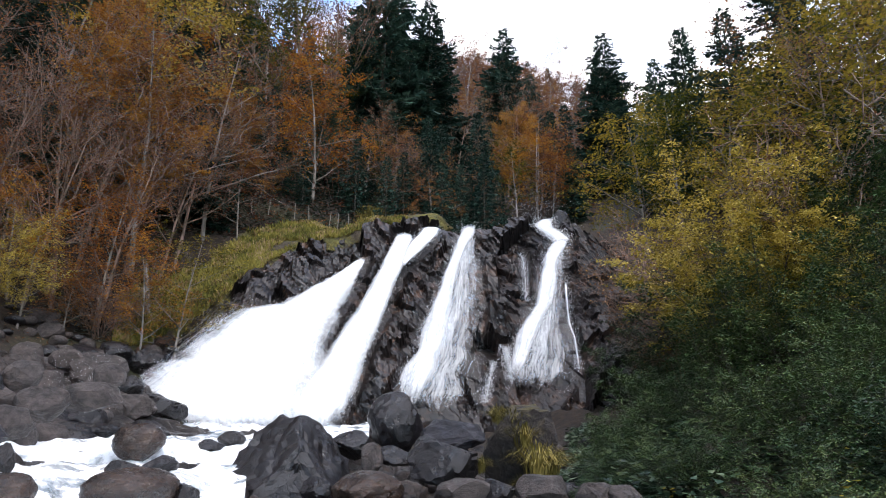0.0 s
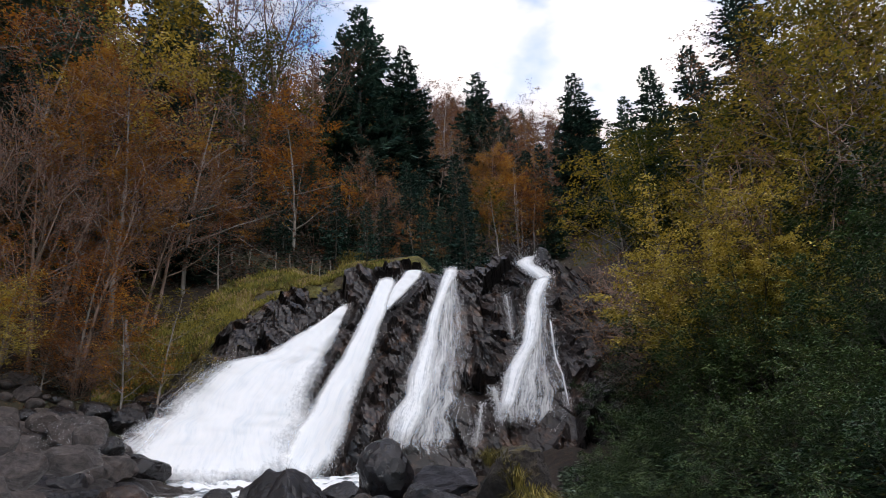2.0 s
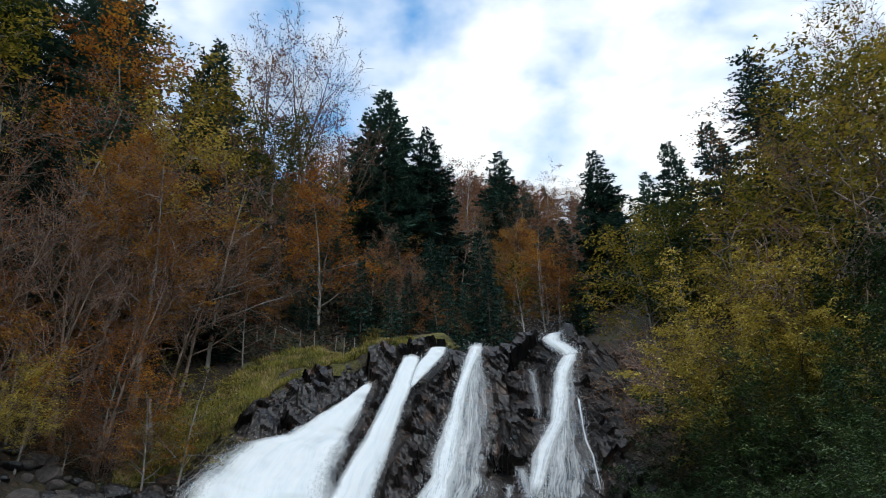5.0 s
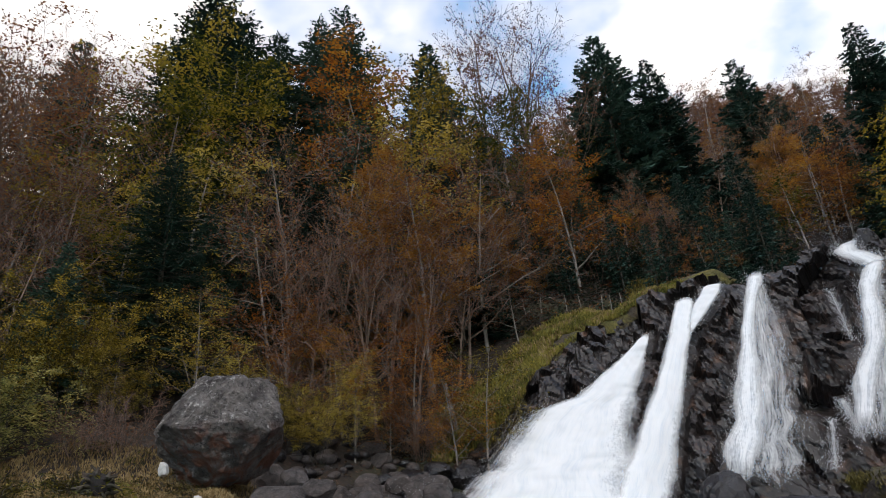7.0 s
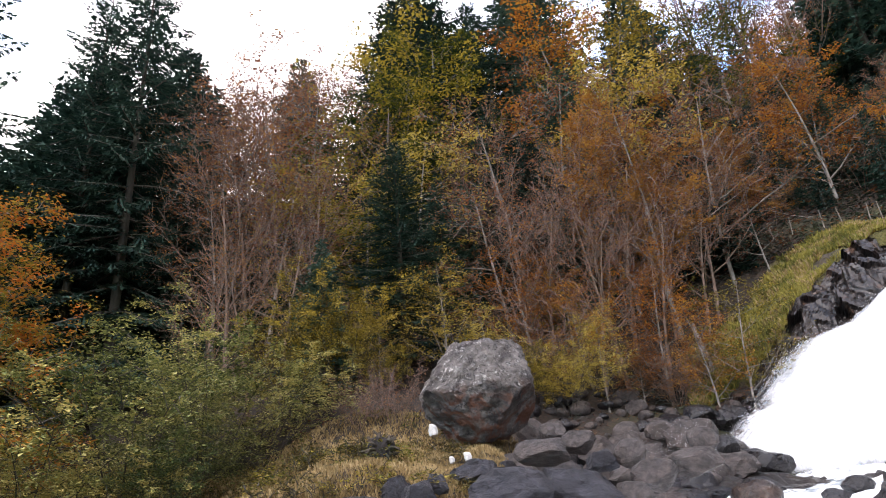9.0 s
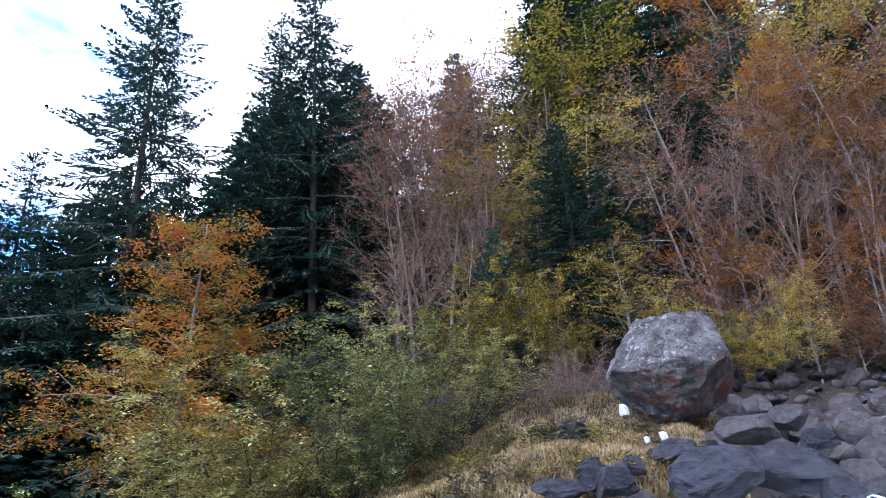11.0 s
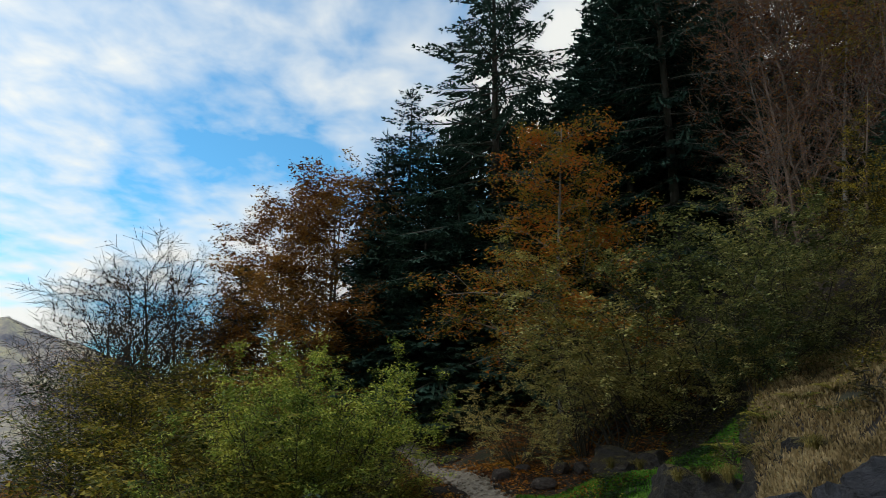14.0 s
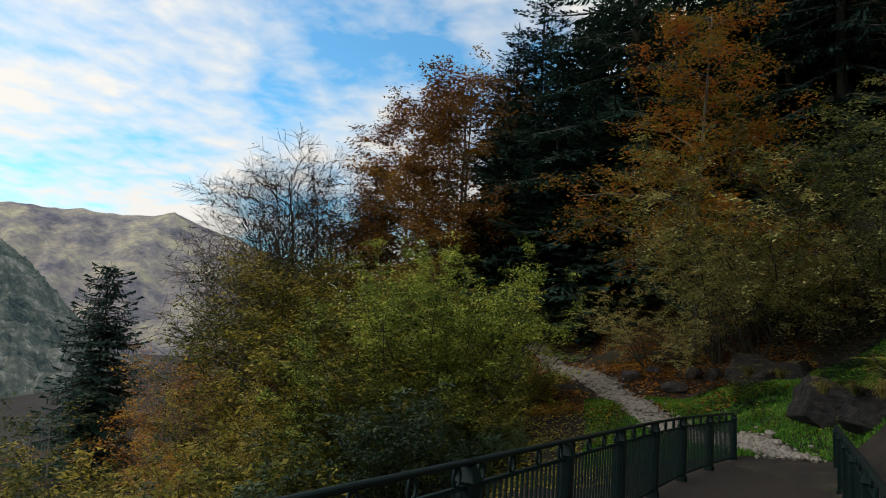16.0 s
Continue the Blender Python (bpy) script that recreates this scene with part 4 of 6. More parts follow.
def spruce_meshes(seed, height, spread=0.15, step=1.0, skip=0.0):
    """A tall spruce: tiers of boughs with air between them, each bough a flat drooping frond with an upturned tip."""
    rng = random.Random(seed)
    w = Wood()
    w.tube([Vector((0, 0, -0.6 + (height + 0.6) * k / 6)) for k in range(7)], [height * 0.0115 * (1 - k / 6.2) for k in range(7)], 6)
    z = height * 0.07
    up = Vector((0, 0, 1))
    while z < height * 0.975:
        f = z / height
        reach = height * spread * (1 - f) ** 0.72 * (0.7 + 0.3 * min(1, f * 5)) + 0.3
        n = 7 if f < 0.8 else 5
        t0 = rng.uniform(0, 6.28)
        for i in range(n):
            if rng.random() < skip:
                continue
            t = t0 + 6.283 * i / n + rng.uniform(-0.35, 0.35)
            L = reach * rng.choice((0.6, 0.85, 1.0, 1.0, 1.15, 1.25))
            tilt = 0.75 * (f - 0.5) + rng.uniform(-0.12, 0.12)
            out = Vector((math.cos(t), math.sin(t), 0))
            tang = Vector((-out.y, out.x, 0))
            z1 = z + rng.uniform(-0.3, 0.3)
            pts = [Vector((0, 0, z1)) + out * (L * k / 4) + up * (L * (tilt * k / 4 - 0.42 * (k / 4) ** 2 + 0.3 * (k / 4) ** 4)) for k in range(5)]
            w.tube(pts, [0.012 * L + 0.014, 0.01 * L + 0.01, 0.008 * L + 0.008, 0.01, 0.006], 3)
            m = max(4, int(L * 4.2))
            for k in range(m):
                u = 0.05 + 0.95 * (k + rng.random()) / m
                j = min(int(u * 4), 3)
                q = pts[j].lerp(pts[j + 1], u * 4 - j)
                along = (pts[j + 1] - pts[j]).normalized()
                ln = (0.28 + 0.3 * L * (1 - u) * min(1, u * 4)) * rng.uniform(0.7, 1.2)
                for sgn in (-1, 1):
                    a = (along * 0.75 + tang * sgn * rng.uniform(0.6, 1.0) + up * rng.uniform(-0.35, 0.0)).normalized()
                    face = (up + rand_dir(rng) * 0.35).normalized()
                    sd = a.cross(face).normalized()
                    w.leaf(q, a, sd, ln, 0.17)
                    w.leaf(q + a * (ln * 0.3), (a + sd * 0.7).normalized(), face.cross(a).normalized(), ln * 0.5, 0.14)
                    w.leaf(q + a * (ln * 0.45), (a - sd * 0.7 - up * 0.25).normalized(), face.cross(a).normalized(), ln * 0.5, 0.14)
                    if rng.random() < 0.5:
                        w.leaf(q + a * (ln * 0.3), (a * 0.4 - up).normalized(), tang, 0.3, 0.13)
            a = (pts[-1] - pts[-2]).normalized()
            w.leaf(pts[-1] - a * 0.2, a, a.cross(rand_dir(rng)).normalized(), 0.5, 0.16)
        z += (height * 0.021 + 0.28) * step * (1.15 - 0.45 * f) * rng.uniform(0.85, 1.15)
    top = Vector((0, 0, height * 0.955))
    for i in range(12):
        a = (up + rand_dir(rng) * 0.6).normalized()
        w.leaf(top, a, a.orthogonal().normalized(), height * 0.035, 0.12)
    return mesh_of("trunk", w.v, w.f, BARK_DARK, True), mesh_of("crown", w.lv, w.lf, FIR_GREEN)


KINDS = {}


def kind(key, name, label, category, group, meshes, height):
    KINDS.setdefault(key, []).append((name, label, category, group, meshes, height, []))


for s in range(4):
    kind("fir", "fir_tree", "tall dark green fir with drooping boughs", "tree", "firs on the slope", fir_meshes(10 + s, 24, 0.185 + 0.02 * (s % 3), 0.04 * s, 0.9), 24)
kind("lone", "fir_tree", "dense conical dark fir standing alone below the bridge", "tree", "firs on the slope", spruce_meshes(130, 14, 0.24, 0.48), 14)
for s in range(3):
    kind("spruce", "spruce_tree", "tall dark spruce with layered drooping boughs", "tree", "spruces above the path", spruce_meshes(110 + s, 32, 0.19, 1.1, 0.04), 32)
kind("open_spruce", "spruce_tree", "tall spruce with open tiers of drooping boughs against the sky", "tree", "spruces above the path", spruce_meshes(120, 34, 0.235, 1.25, 0.08), 34)
for s in range(2):
    kind("far_fir", "fir_tree", "dark green fir far up the slope", "tree", "firs on the slope", fir_meshes(14 + s, 14, 0.2, 0.0, 1.7, 0.8, 0.55), 14)
    kind("far_brown", "beech_tree", "beech in thin brown leaf far up the slope", "tree", "beeches on the slope", tree_meshes(24 + s, 14, dict(BEECH, twigs=False, kids=[12, 4, 3], leaves=15, leaf=0.28, puff=0.5), BARK_GREY, LEAF_BROWN), 14)
    kind("far_orange", "beech_tree", "beech in orange leaf far up the slope", "tree", "beeches on the slope", tree_meshes(26 + s, 14, dict(BEECH, twigs=False, kids=[12, 4, 3], leaves=16, leaf=0.28, puff=0.5), BARK_GREY, LEAF_ORANGE), 14)
    kind("far_olive", "beech_tree", "yellowing beech far up the slope", "tree", "beeches on the slope", tree_meshes(28 + s, 14, dict(BEECH, twigs=False, kids=[12, 4, 3], leaves=16, leaf=0.28, puff=0.5), BARK_GREY, LEAF_OLIVE), 14)
for s in range(3):
    kind("brown", "beech_tree", "beech with thin brown autumn leaves on grey stems", "tree", "beeches on the slope", tree_meshes(20 + s, 18, BEECH, BARK_GREY, LEAF_BROWN), 18)
    kind("bare", "beech_tree", "nearly bare beech with a haze of fine brown twigs", "tree", "beeches on the slope", tree_meshes(30 + s, 18, BARE, TWIG_BROWN, LEAF_BROWN), 18)
for s in range(2):
    kind("orange", "beech_tree", "beech in full orange autumn leaf", "tree", "beeches on the slope", tree_meshes(40 + s, 16, dict(FULL, leaves=20, leaf=0.23), BARK_GREY, LEAF_ORANGE), 16)
    kind("rust", "beech_tree", "beech with dense rusty brown leaves", "tree", "beeches on the slope", tree_meshes(44 + s, 16, dict(FULL, twigs=True, kids=[20, 7, 4], leaves=60, leaf=0.19, puff=0.55), BARK_GREY, LEAF_RUST), 16)
    kind("yellow", "maple_tree", "broadleaved tree in yellow autumn leaf", "tree", "broadleaved trees", tree_meshes(50 + s, 16, dict(FULL, keep=0.8), BARK_GREY, LEAF_YELLOW), 16)
    kind("olive", "beech_tree", "broadleaved tree with olive and yellowing leaves", "tree", "broadleaved trees", tree_meshes(60 + s, 16, FULL, BARK_GREY, LEAF_OLIVE), 16)
    kind("hazel", "hazel_bush", "spreading hazel bush with pale green and yellowing leaves", "bush", "hazel bushes", tree_meshes(70 + s, 9, dict(BUSH, bare=[0.4, 0.15], stems=16, bend=[0.16, 0.25, 0.3], rise=[-0.13, -0.03, -0.05], fork=[(40, 75), (30, 65)], leaf=0.15, leaves=26, puff=0.26), BARK_DARK, LEAF_HAZEL), 9)
    kind("dome", "hazel_bush", "rounded hazel bush in yellow-green leaf below the path", "bush", "hazel bushes", tree_meshes(74 + s, 9, dict(BUSH, kids=[9, 4], leaf=0.16, leaves=34, puff=0.34), BARK_DARK, LEAF_DOME), 9)
    kind("ybush", "hazel_bush", "hazel bush turning yellow on the bank", "bush", "hazel bushes", tree_meshes(80 + s, 9, dict(BUSH, kids=[9, 4], leaf=0.16, leaves=30, puff=0.34), BARK_DARK, LEAF_YELLOW), 9)
    kind("obush", "willow_bush", "dense olive green bush on the bank", "bush", "bushes on the bank", tree_meshes(84 + s, 9, BUSH, BARK_DARK, LEAF_OLIVE), 9)
    kind("gbush", "alder_bush", "dense dark green bush", "bush", "bushes on the bank", tree_meshes(90 + s, 9, BUSH, BARK_DARK, LEAF_GREEN), 9)
    kind("twigs", "bare_shrub", "leafless grey-brown shrub of many thin stems", "bush", "bare shrubs", tree_meshes(96 + s, 5.5, dict(SHRUB, keep=0.22), TWIG_BROWN, LEAF_BROWN), 5.5)

kind("valley_olive", "beech_tree", "dense broadleaved tree in olive leaf below the bridge", "tree", "broadleaved trees", tree_meshes(66, 14, dict(FULL, kids=[20, 7, 4], leaves=30, leaf=0.19, puff=0.6), BARK_DARK, LEAF_OLIVE), 14)
kind("gold", "beech_tree", "young beech in layered yellow and orange leaf", "tree", "beeches on the slope", tree_meshes(46, 15, dict(FULL, kids=[28, 7, 4], leaves=44, leaf=0.16, puff=0.5, taper=0.85, bare=[0.2, 0.1, 0.1], rise=[0.03, -0.02, -0.02, -0.06], fork=[(60, 85), (35, 60), (30, 60)]), BARK_GREY, LEAF_GOLD), 15)
kind("crown", "bare_tree", "leafless broadleaved tree with a wide crown of fine twigs", "tree", "bare trees below the bridge", tree_meshes(49, 18, dict(BEECH, kids=[24, 10, 7], rise=[0.04, 0.05, 0.03, 0.02], bend=[0.1, 0.2, 0.26, 0.3], fork=[(32, 68), (30, 55), (30, 60)], leaves=6, keep=0.8, leaf=0.1, puff=0.4, girth=0.012, bare=[0.3, 0.15, 0.1]), BARK_DARK, LEAF_BROWN), 18)
kind("heath", "heather_mound", "low heathery mound on the dry grass bank", "shrub", "heathery mounds", tree_meshes(47, 1.0, HEATH, BARK_DARK, LEAF_OLIVE), 1.0)
kind("heath", "heather_mound", "low brown heathery mound on the dry grass bank", "shrub", "heathery mounds", tree_meshes(48, 1.0, HEATH, BARK_DARK, GRASS_TUFT), 1.0)

plant_rng = random.Random(5)


def plant(key, bearing, distance, height, wide=1.0, sink=0.0):
    """Stands one tree of that kind on the ground at a bearing and distance from the bridge."""
    variants = KINDS[key]
    name, label, category, group, meshes, own, made = variants[plant_rng.randrange(len(variants))]
    k = height / own
    m = Matrix.Translation(polar(bearing, distance, height_at(bearing, distance) - sink))
    m = m @ pose(0, 0, 0, 0, 0, plant_rng.uniform(0, 360)) @ Matrix.Diagonal((k * wide, k * wide, k, 1))
    if not made:
        ob = root(name, label, category, group)
        wood = sub("trunk", meshes[0], ob)
        if key == "heath":
            tagged(wood, kind="stuff")
        sub("crown", meshes[1], ob)
        ob.matrix_basis = m
        made.append(ob)
        return ob
    ob = made[0]
    keep = ob.matrix_basis.copy()
    ob.matrix_basis = Matrix.Identity(4)
    twin = copy_thing(ob, m)
    ob.matrix_basis = keep
    return twin



def join_meshes(items, name, label, category):
    """Small or far things that nobody could count, as one piece of stuff. items: (mesh, matrix)."""
    verts, faces, slots, mats, base = [], [], [], [], 0
    for me, m in items:
        turn = np.array(m)
        n = len(me.vertices)
        co = np.empty(n * 3, np.float32)
        me.vertices.foreach_get("co", co)
        verts.append(co.reshape(-1, 3) @ turn[:3, :3].T + turn[:3, 3])
        if me.materials[0] not in mats:
            mats.append(me.materials[0])
        me.calc_loop_triangles()
        tri = np.empty(len(me.loop_triangles) * 3, np.int32)
        me.loop_triangles.foreach_get("vertices", tri)
        faces.append(tri.reshape(-1, 3) + base)
        slots.append(np.full(len(me.loop_triangles), mats.index(me.materials[0]), np.int32))
        base += n
    v, f, s = np.concatenate(verts).astype(np.float32), np.concatenate(faces).astype(np.int32), np.concatenate(slots)
    me = bpy.data.meshes.new(name)
    me.vertices.add(len(v))
    me.vertices.foreach_set("co", v.ravel())
    me.loops.add(f.size)
    me.loops.foreach_set("vertex_index", f.ravel())
    me.polygons.add(len(f))
    me.polygons.foreach_set("loop_start", np.arange(0, f.size, 3, dtype=np.int32))
    for mat in mats:
        me.materials.append(mat)
    me.polygons.foreach_set("material_index", s)
    me.update(calc_edges=True)
    me.validate()
    thing(name, me, label, category, kind="stuff")


def join_woods(rows, name, label):
    """Far trees joined into one piece. rows: (kind, bearing, distance, height, width)."""
    items = []
    for key, b, d, height, wide in rows:
        variants = KINDS[key]
        row = variants[plant_rng.randrange(len(variants))]
        k = height / row[5]
        m = Matrix.Translation(polar(b, d, height_at(b, d))) @ pose(0, 0, 0, 0, 0, plant_rng.uniform(0, 360)) @ Matrix.Diagonal((k * wide, k * wide, k, 1))
        items += [(me, m) for me in row[4]]
    join_meshes(items, name, label, "trees")


# ---- where they stand: bearing, distance, height ----
FIRS = [
    (6.1, 62.0, 26.4),
    (1.6, 64.0, 23.2),
    (-5.8, 76.0, 22.3),
    (-15.5, 68.0, 20.3),
    (-22.6, 55.0, 17.7),
    (-26.4, 50.0, 17.0),
    (-20.0, 58.0, 15.3),
    (24.2, 57.0, 23.5),
    (59.0, 62.0, 22.1),
    (8.5, 60.0, 16.3),
    (3.5, 60.0, 14.9),
    (-12.0, 62.0, 8.9),
    (43.0, 42.0, 9.1),
    (26.0, 50.0, 7.9),
    (-8.5, 90.0, 13.8),
    (11.0, 52.0, 9.0),
]
for b, d, h in FIRS:
    plant("fir", b, d, h, 1.15)
SPRUCES = [
    (74.0, 40.0, 36.0),
    (77.6, 42.0, 32.3),
    (97.6, 42.0, 22.9),
    (99.8, 42.0, 20.7),
    (111.7, 42.0, 16.4),
]
for b, d, h in SPRUCES:
    plant("spruce", b, d, h, 0.92 if b < 80 else 1.15)
plant("open_spruce", 89.6, 38.0, 34.4, 1.05)
BROAD_FIRS = [
    (49.7, 34.0, 14.1),
    (44.5, 53.0, 26.7),
    (47.0, 53.0, 30.1),
    (49.0, 55.0, 26.9),
    (33.5, 58.0, 29.7),
    (36.0, 60.0, 27.9),
    (40.6, 58.0, 24.5),
    (-31.5, 42.0, 20.8),
]
for b, d, h in BROAD_FIRS:
    plant("spruce", b, d, h, 1.45)
LONE_SPRUCE = [
    (132.0, 42.0, 16.0),
]
for b, d, h in LONE_SPRUCE:
    plant("lone", b, d, h)
SLOPE_FIRS = [
    (32.0, 47.0, 19.5),
    (36.5, 43.0, 14.6),
    (29.0, 48.0, 14.2),
    (39.5, 45.0, 16.2),
    (26.0, 49.0, 17.4),
    (34.0, 41.0, 9.0),
    (46.0, 41.0, 9.5),
    (53.0, 46.0, 13.6),
    (23.0, 47.0, 14.1),
    (94.0, 44.0, 19.5),
    (86.0, 46.0, 18.8),
    (82.0, 48.0, 19.3),
    (69.0, 42.0, 16.8),
    (100.0, 40.0, 15.0),
    (93.0, 36.0, 14.3),
    (57.0, 32.0, 8.3),
    (70.0, 52.0, 26.4),
    (77.0, 46.0, 25.8),
    (80.0, 48.0, 24.4),
    (37.0, 46.0, 8.1),
    (30.0, 46.0, 5.9),
    (41.0, 40.0, 7.2),
    (60.0, 44.0, 7.1),
    (64.0, 46.0, 9.9),
    (54.0, 46.0, 9.3),
    (22.0, 50.0, 3.8),
]
for b, d, h in SLOPE_FIRS:
    plant("fir", b, d, h, 1.3)
MORE_SLOPE_FIRS = [
    (17.0, 56.0, 3.8),
    (96.0, 38.0, 16.7),
    (88.0, 38.0, 14.0),
    (91.0, 46.0, 21.3),
]
for b, d, h in MORE_SLOPE_FIRS:
    plant("fir", b, d, h, 1.3)
BROWN_BEECHES = [
    (-28.0, 42.0, 17.3),
    (34.0, 46.0, 19.8),
    (28.0, 48.0, 16.7),
    (58.0, 40.0, 11.2),
    (66.0, 40.0, 13.3),
    (60.6, 46.0, 21.5),
    (64.0, 45.0, 20.8),
    (57.0, 47.0, 19.4),
    (67.0, 44.0, 19.3),
    (62.0, 40.0, 15.4),
    (58.8, 52.0, 18.6),
    (62.3, 50.0, 21.4),
    (65.5, 48.0, 20.3),
    (55.0, 50.0, 16.4),
    (69.5, 46.0, 19.1),
    (38.0, 42.0, 17.8),
    (26.0, 42.0, 17.6),
    (21.0, 46.0, 16.1),
    (40.0, 38.0, 13.1),
    (-2.0, 85.0, 20.8),
    (0.5, 80.0, 17.1),
    (-9.7, 95.0, 16.3),
    (-8.0, 88.0, 14.9),
    (-11.0, 80.0, 14.4),
    (-3.0, 70.0, 12.7),
    (-9.0, 66.0, 9.4),
]
for b, d, h in BROWN_BEECHES:
    plant("brown", b, d, h)
BARE_BEECHES = [
    (37.5, 41.0, 15.0),
    (23.0, 43.0, 13.0),
    (30.0, 41.0, 14.0),
    (35.0, 40.0, 15.8),
    (31.5, 39.0, 16.1),
    (28.0, 38.0, 12.2),
    (33.0, 37.0, 10.6),
    (24.0, 42.0, 10.9),
    (38.5, 38.0, 12.1),
    (26.5, 42.0, 14.5),
    (61.0, 42.0, 18.1),
    (63.5, 41.0, 17.9),
    (18.8, 58.0, 25.3),
    (13.0, 60.0, 26.6),
    (15.5, 62.0, 23.9),
    (10.5, 60.0, 22.0),
    (43.0, 44.0, 14.8),
    (20.0, 52.0, 17.4),
    (55.0, 44.0, 16.3),
    (37.0, 38.0, 11.8),
    (31.0, 38.0, 14.0),
    (16.0, 54.0, 10.9),
    (6.0, 56.0, 8.8),
    (-1.0, 62.0, 13.1),
    (-6.0, 70.0, 13.2),
]
for b, d, h in BARE_BEECHES:
    plant("bare", b, d, h)
MORE_BARE_BEECHES = [
    (-36.5, 43.0, 18.5),
    (-38.5, 42.0, 17.0),
    (-33.0, 32.0, 10.5),
    (-38.0, 34.0, 11.2),
    (65.0, 38.0, 15.4),
    (58.0, 38.0, 12.5),
    (63.0, 33.0, 9.7),
    (67.0, 33.0, 9.4),
    (60.5, 34.0, 10.3),
]
for b, d, h in MORE_BARE_BEECHES:
    plant("bare", b, d, h)
for b, d, h in ((117.4, 42.0, 18.2), (119.4, 41.0, 17.2), (115.2, 43.0, 17.0), (113.4, 42.0, 15.4), (118.3, 44.0, 17.4), (121.4, 44.0, 15.4)):
    plant("crown", b, d, h)
ORANGE_BEECHES = [
    (30.7, 52.0, 22.9),
    (12.0, 50.0, 14.2),
    (-8.7, 64.0, 11.0),
    (12.0, 54.0, 9.7),
    (-10.0, 62.0, 8.9),
    (24.5, 36.0, 6.3),
    (28.0, 38.0, 9.0),
    (34.0, 37.0, 6.9),
    (38.5, 37.0, 8.2),
    (30.0, 36.0, 4.1),
    (125.0, 38.0, 10.2),
    (127.2, 36.0, 9.2),
    (125.8, 28.0, 6.0),
]
for b, d, h in ORANGE_BEECHES:
    plant("orange", b, d, h)
RUSTY_BEECHES = [
    (105.0, 42.0, 19.6),
    (103.2, 43.5, 19.2),
    (107.0, 42.5, 18.0),
    (108.6, 42.0, 15.0),
    (29.0, 44.0, 16.5),
    (20.0, 48.0, 10.1),
    (-7.0, 72.0, 11.2),
]
for b, d, h in RUSTY_BEECHES:
    plant("rust", b, d, h, 1.0)
ORANGE_TREE = [
    (84.6, 30.0, 16.2),
]
for b, d, h in ORANGE_TREE:
    plant("gold", b, d, h, 0.95)
YELLOW_TREES = [
    (48.0, 42.0, 15.6),
    (27.0, 52.0, 21.4),
    (33.0, 35.0, 5.6),
    (57.0, 42.0, 13.5),
    (27.0, 48.0, 18.1),
    (52.0, 31.0, 5.1),
    (42.0, 31.0, 5.4),
    (46.0, 32.0, 6.8),
    (-24.5, 40.0, 13.2),
    (-38.0, 34.0, 17.6),
    (22.0, 36.0, 7.5),
]
for b, d, h in YELLOW_TREES:
    plant("yellow", b, d, h)
OLIVE_TREES = [
    (-29.0, 36.0, 11.2),
    (-36.0, 36.0, 14.0),
    (51.0, 46.0, 18.1),
    (49.6, 50.0, 22.4),
    (17.0, 56.0, 16.8),
    (53.0, 40.0, 11.6),
    (-18.0, 46.0, 12.5),
    (-21.0, 44.0, 12.2),
    (-39.5, 34.0, 14.6),
    (-37.0, 32.0, 13.5),
    (45.0, 50.0, 19.7),
]
for b, d, h in OLIVE_TREES:
    plant("olive", b, d, h)
for b, d, h in ((122.4, 34.0, 14.6), (119.6, 33.0, 13.2), (117.0, 32.0, 11.4), (113.5, 31.0, 10.2)):
    plant("valley_olive", b, d, h, 0.95)
HAZELS = [
    (71.6, 28.0, 8.9),
    (66.0, 28.0, 6.9),
    (78.0, 28.0, 8.7),
    (82.5, 28.5, 6.8),
    (62.0, 28.0, 5.3),
    (88.0, 28.0, 3.8),
    (80.0, 27.0, 5.9),
    (74.0, 26.5, 5.6),
    (68.0, 26.0, 4.0),
]
for b, d, h in HAZELS:
    plant("hazel", b, d, h, 1.05)
for b, d, h in ((106.0, 23.0, 8.4), (103.4, 24.0, 8.2), (109.5, 22.5, 7.2), (102.0, 25.0, 6.6)):
    plant("dome", b, d, h, 0.74)
YELLOW_BUSHES = [
    (-26.0, 27.0, 9.2),
    (-23.5, 29.0, 9.0),
    (-29.0, 28.0, 8.8),
    (-30.5, 26.0, 6.3),
    (59.0, 30.0, 7.0),
    (55.5, 31.0, 6.3),
    (40.0, 33.0, 4.5),
    (36.0, 34.0, 4.8),
    (52.0, 30.0, 3.5),
    (121.0, 24.0, 6.8),
    (116.0, 26.0, 6.9),
    (128.6, 24.0, 4.6),
    (134.5, 28.0, 6.5),
    (139.0, 30.0, 7.0),
]
for b, d, h in YELLOW_BUSHES:
    plant("ybush", b, d, h, 0.8)
OLIVE_BUSHES = [
    (111.5, 23.0, 6.0),
    (109.0, 24.0, 7.4),
    (112.0, 24.0, 7.8),
    (106.5, 20.0, 4.2),
    (99.6, 21.0, 2.3),
    (97.6, 24.0, 1.9),
    (113.0, 20.0, 5.6),
    (119.0, 20.0, 5.8),
    (126.0, 20.0, 5.9),
    (132.0, 22.0, 5.6),
    (137.0, 24.0, 6.1),
]
for b, d, h in OLIVE_BUSHES:
    plant("obush", b, d, h, 0.95)
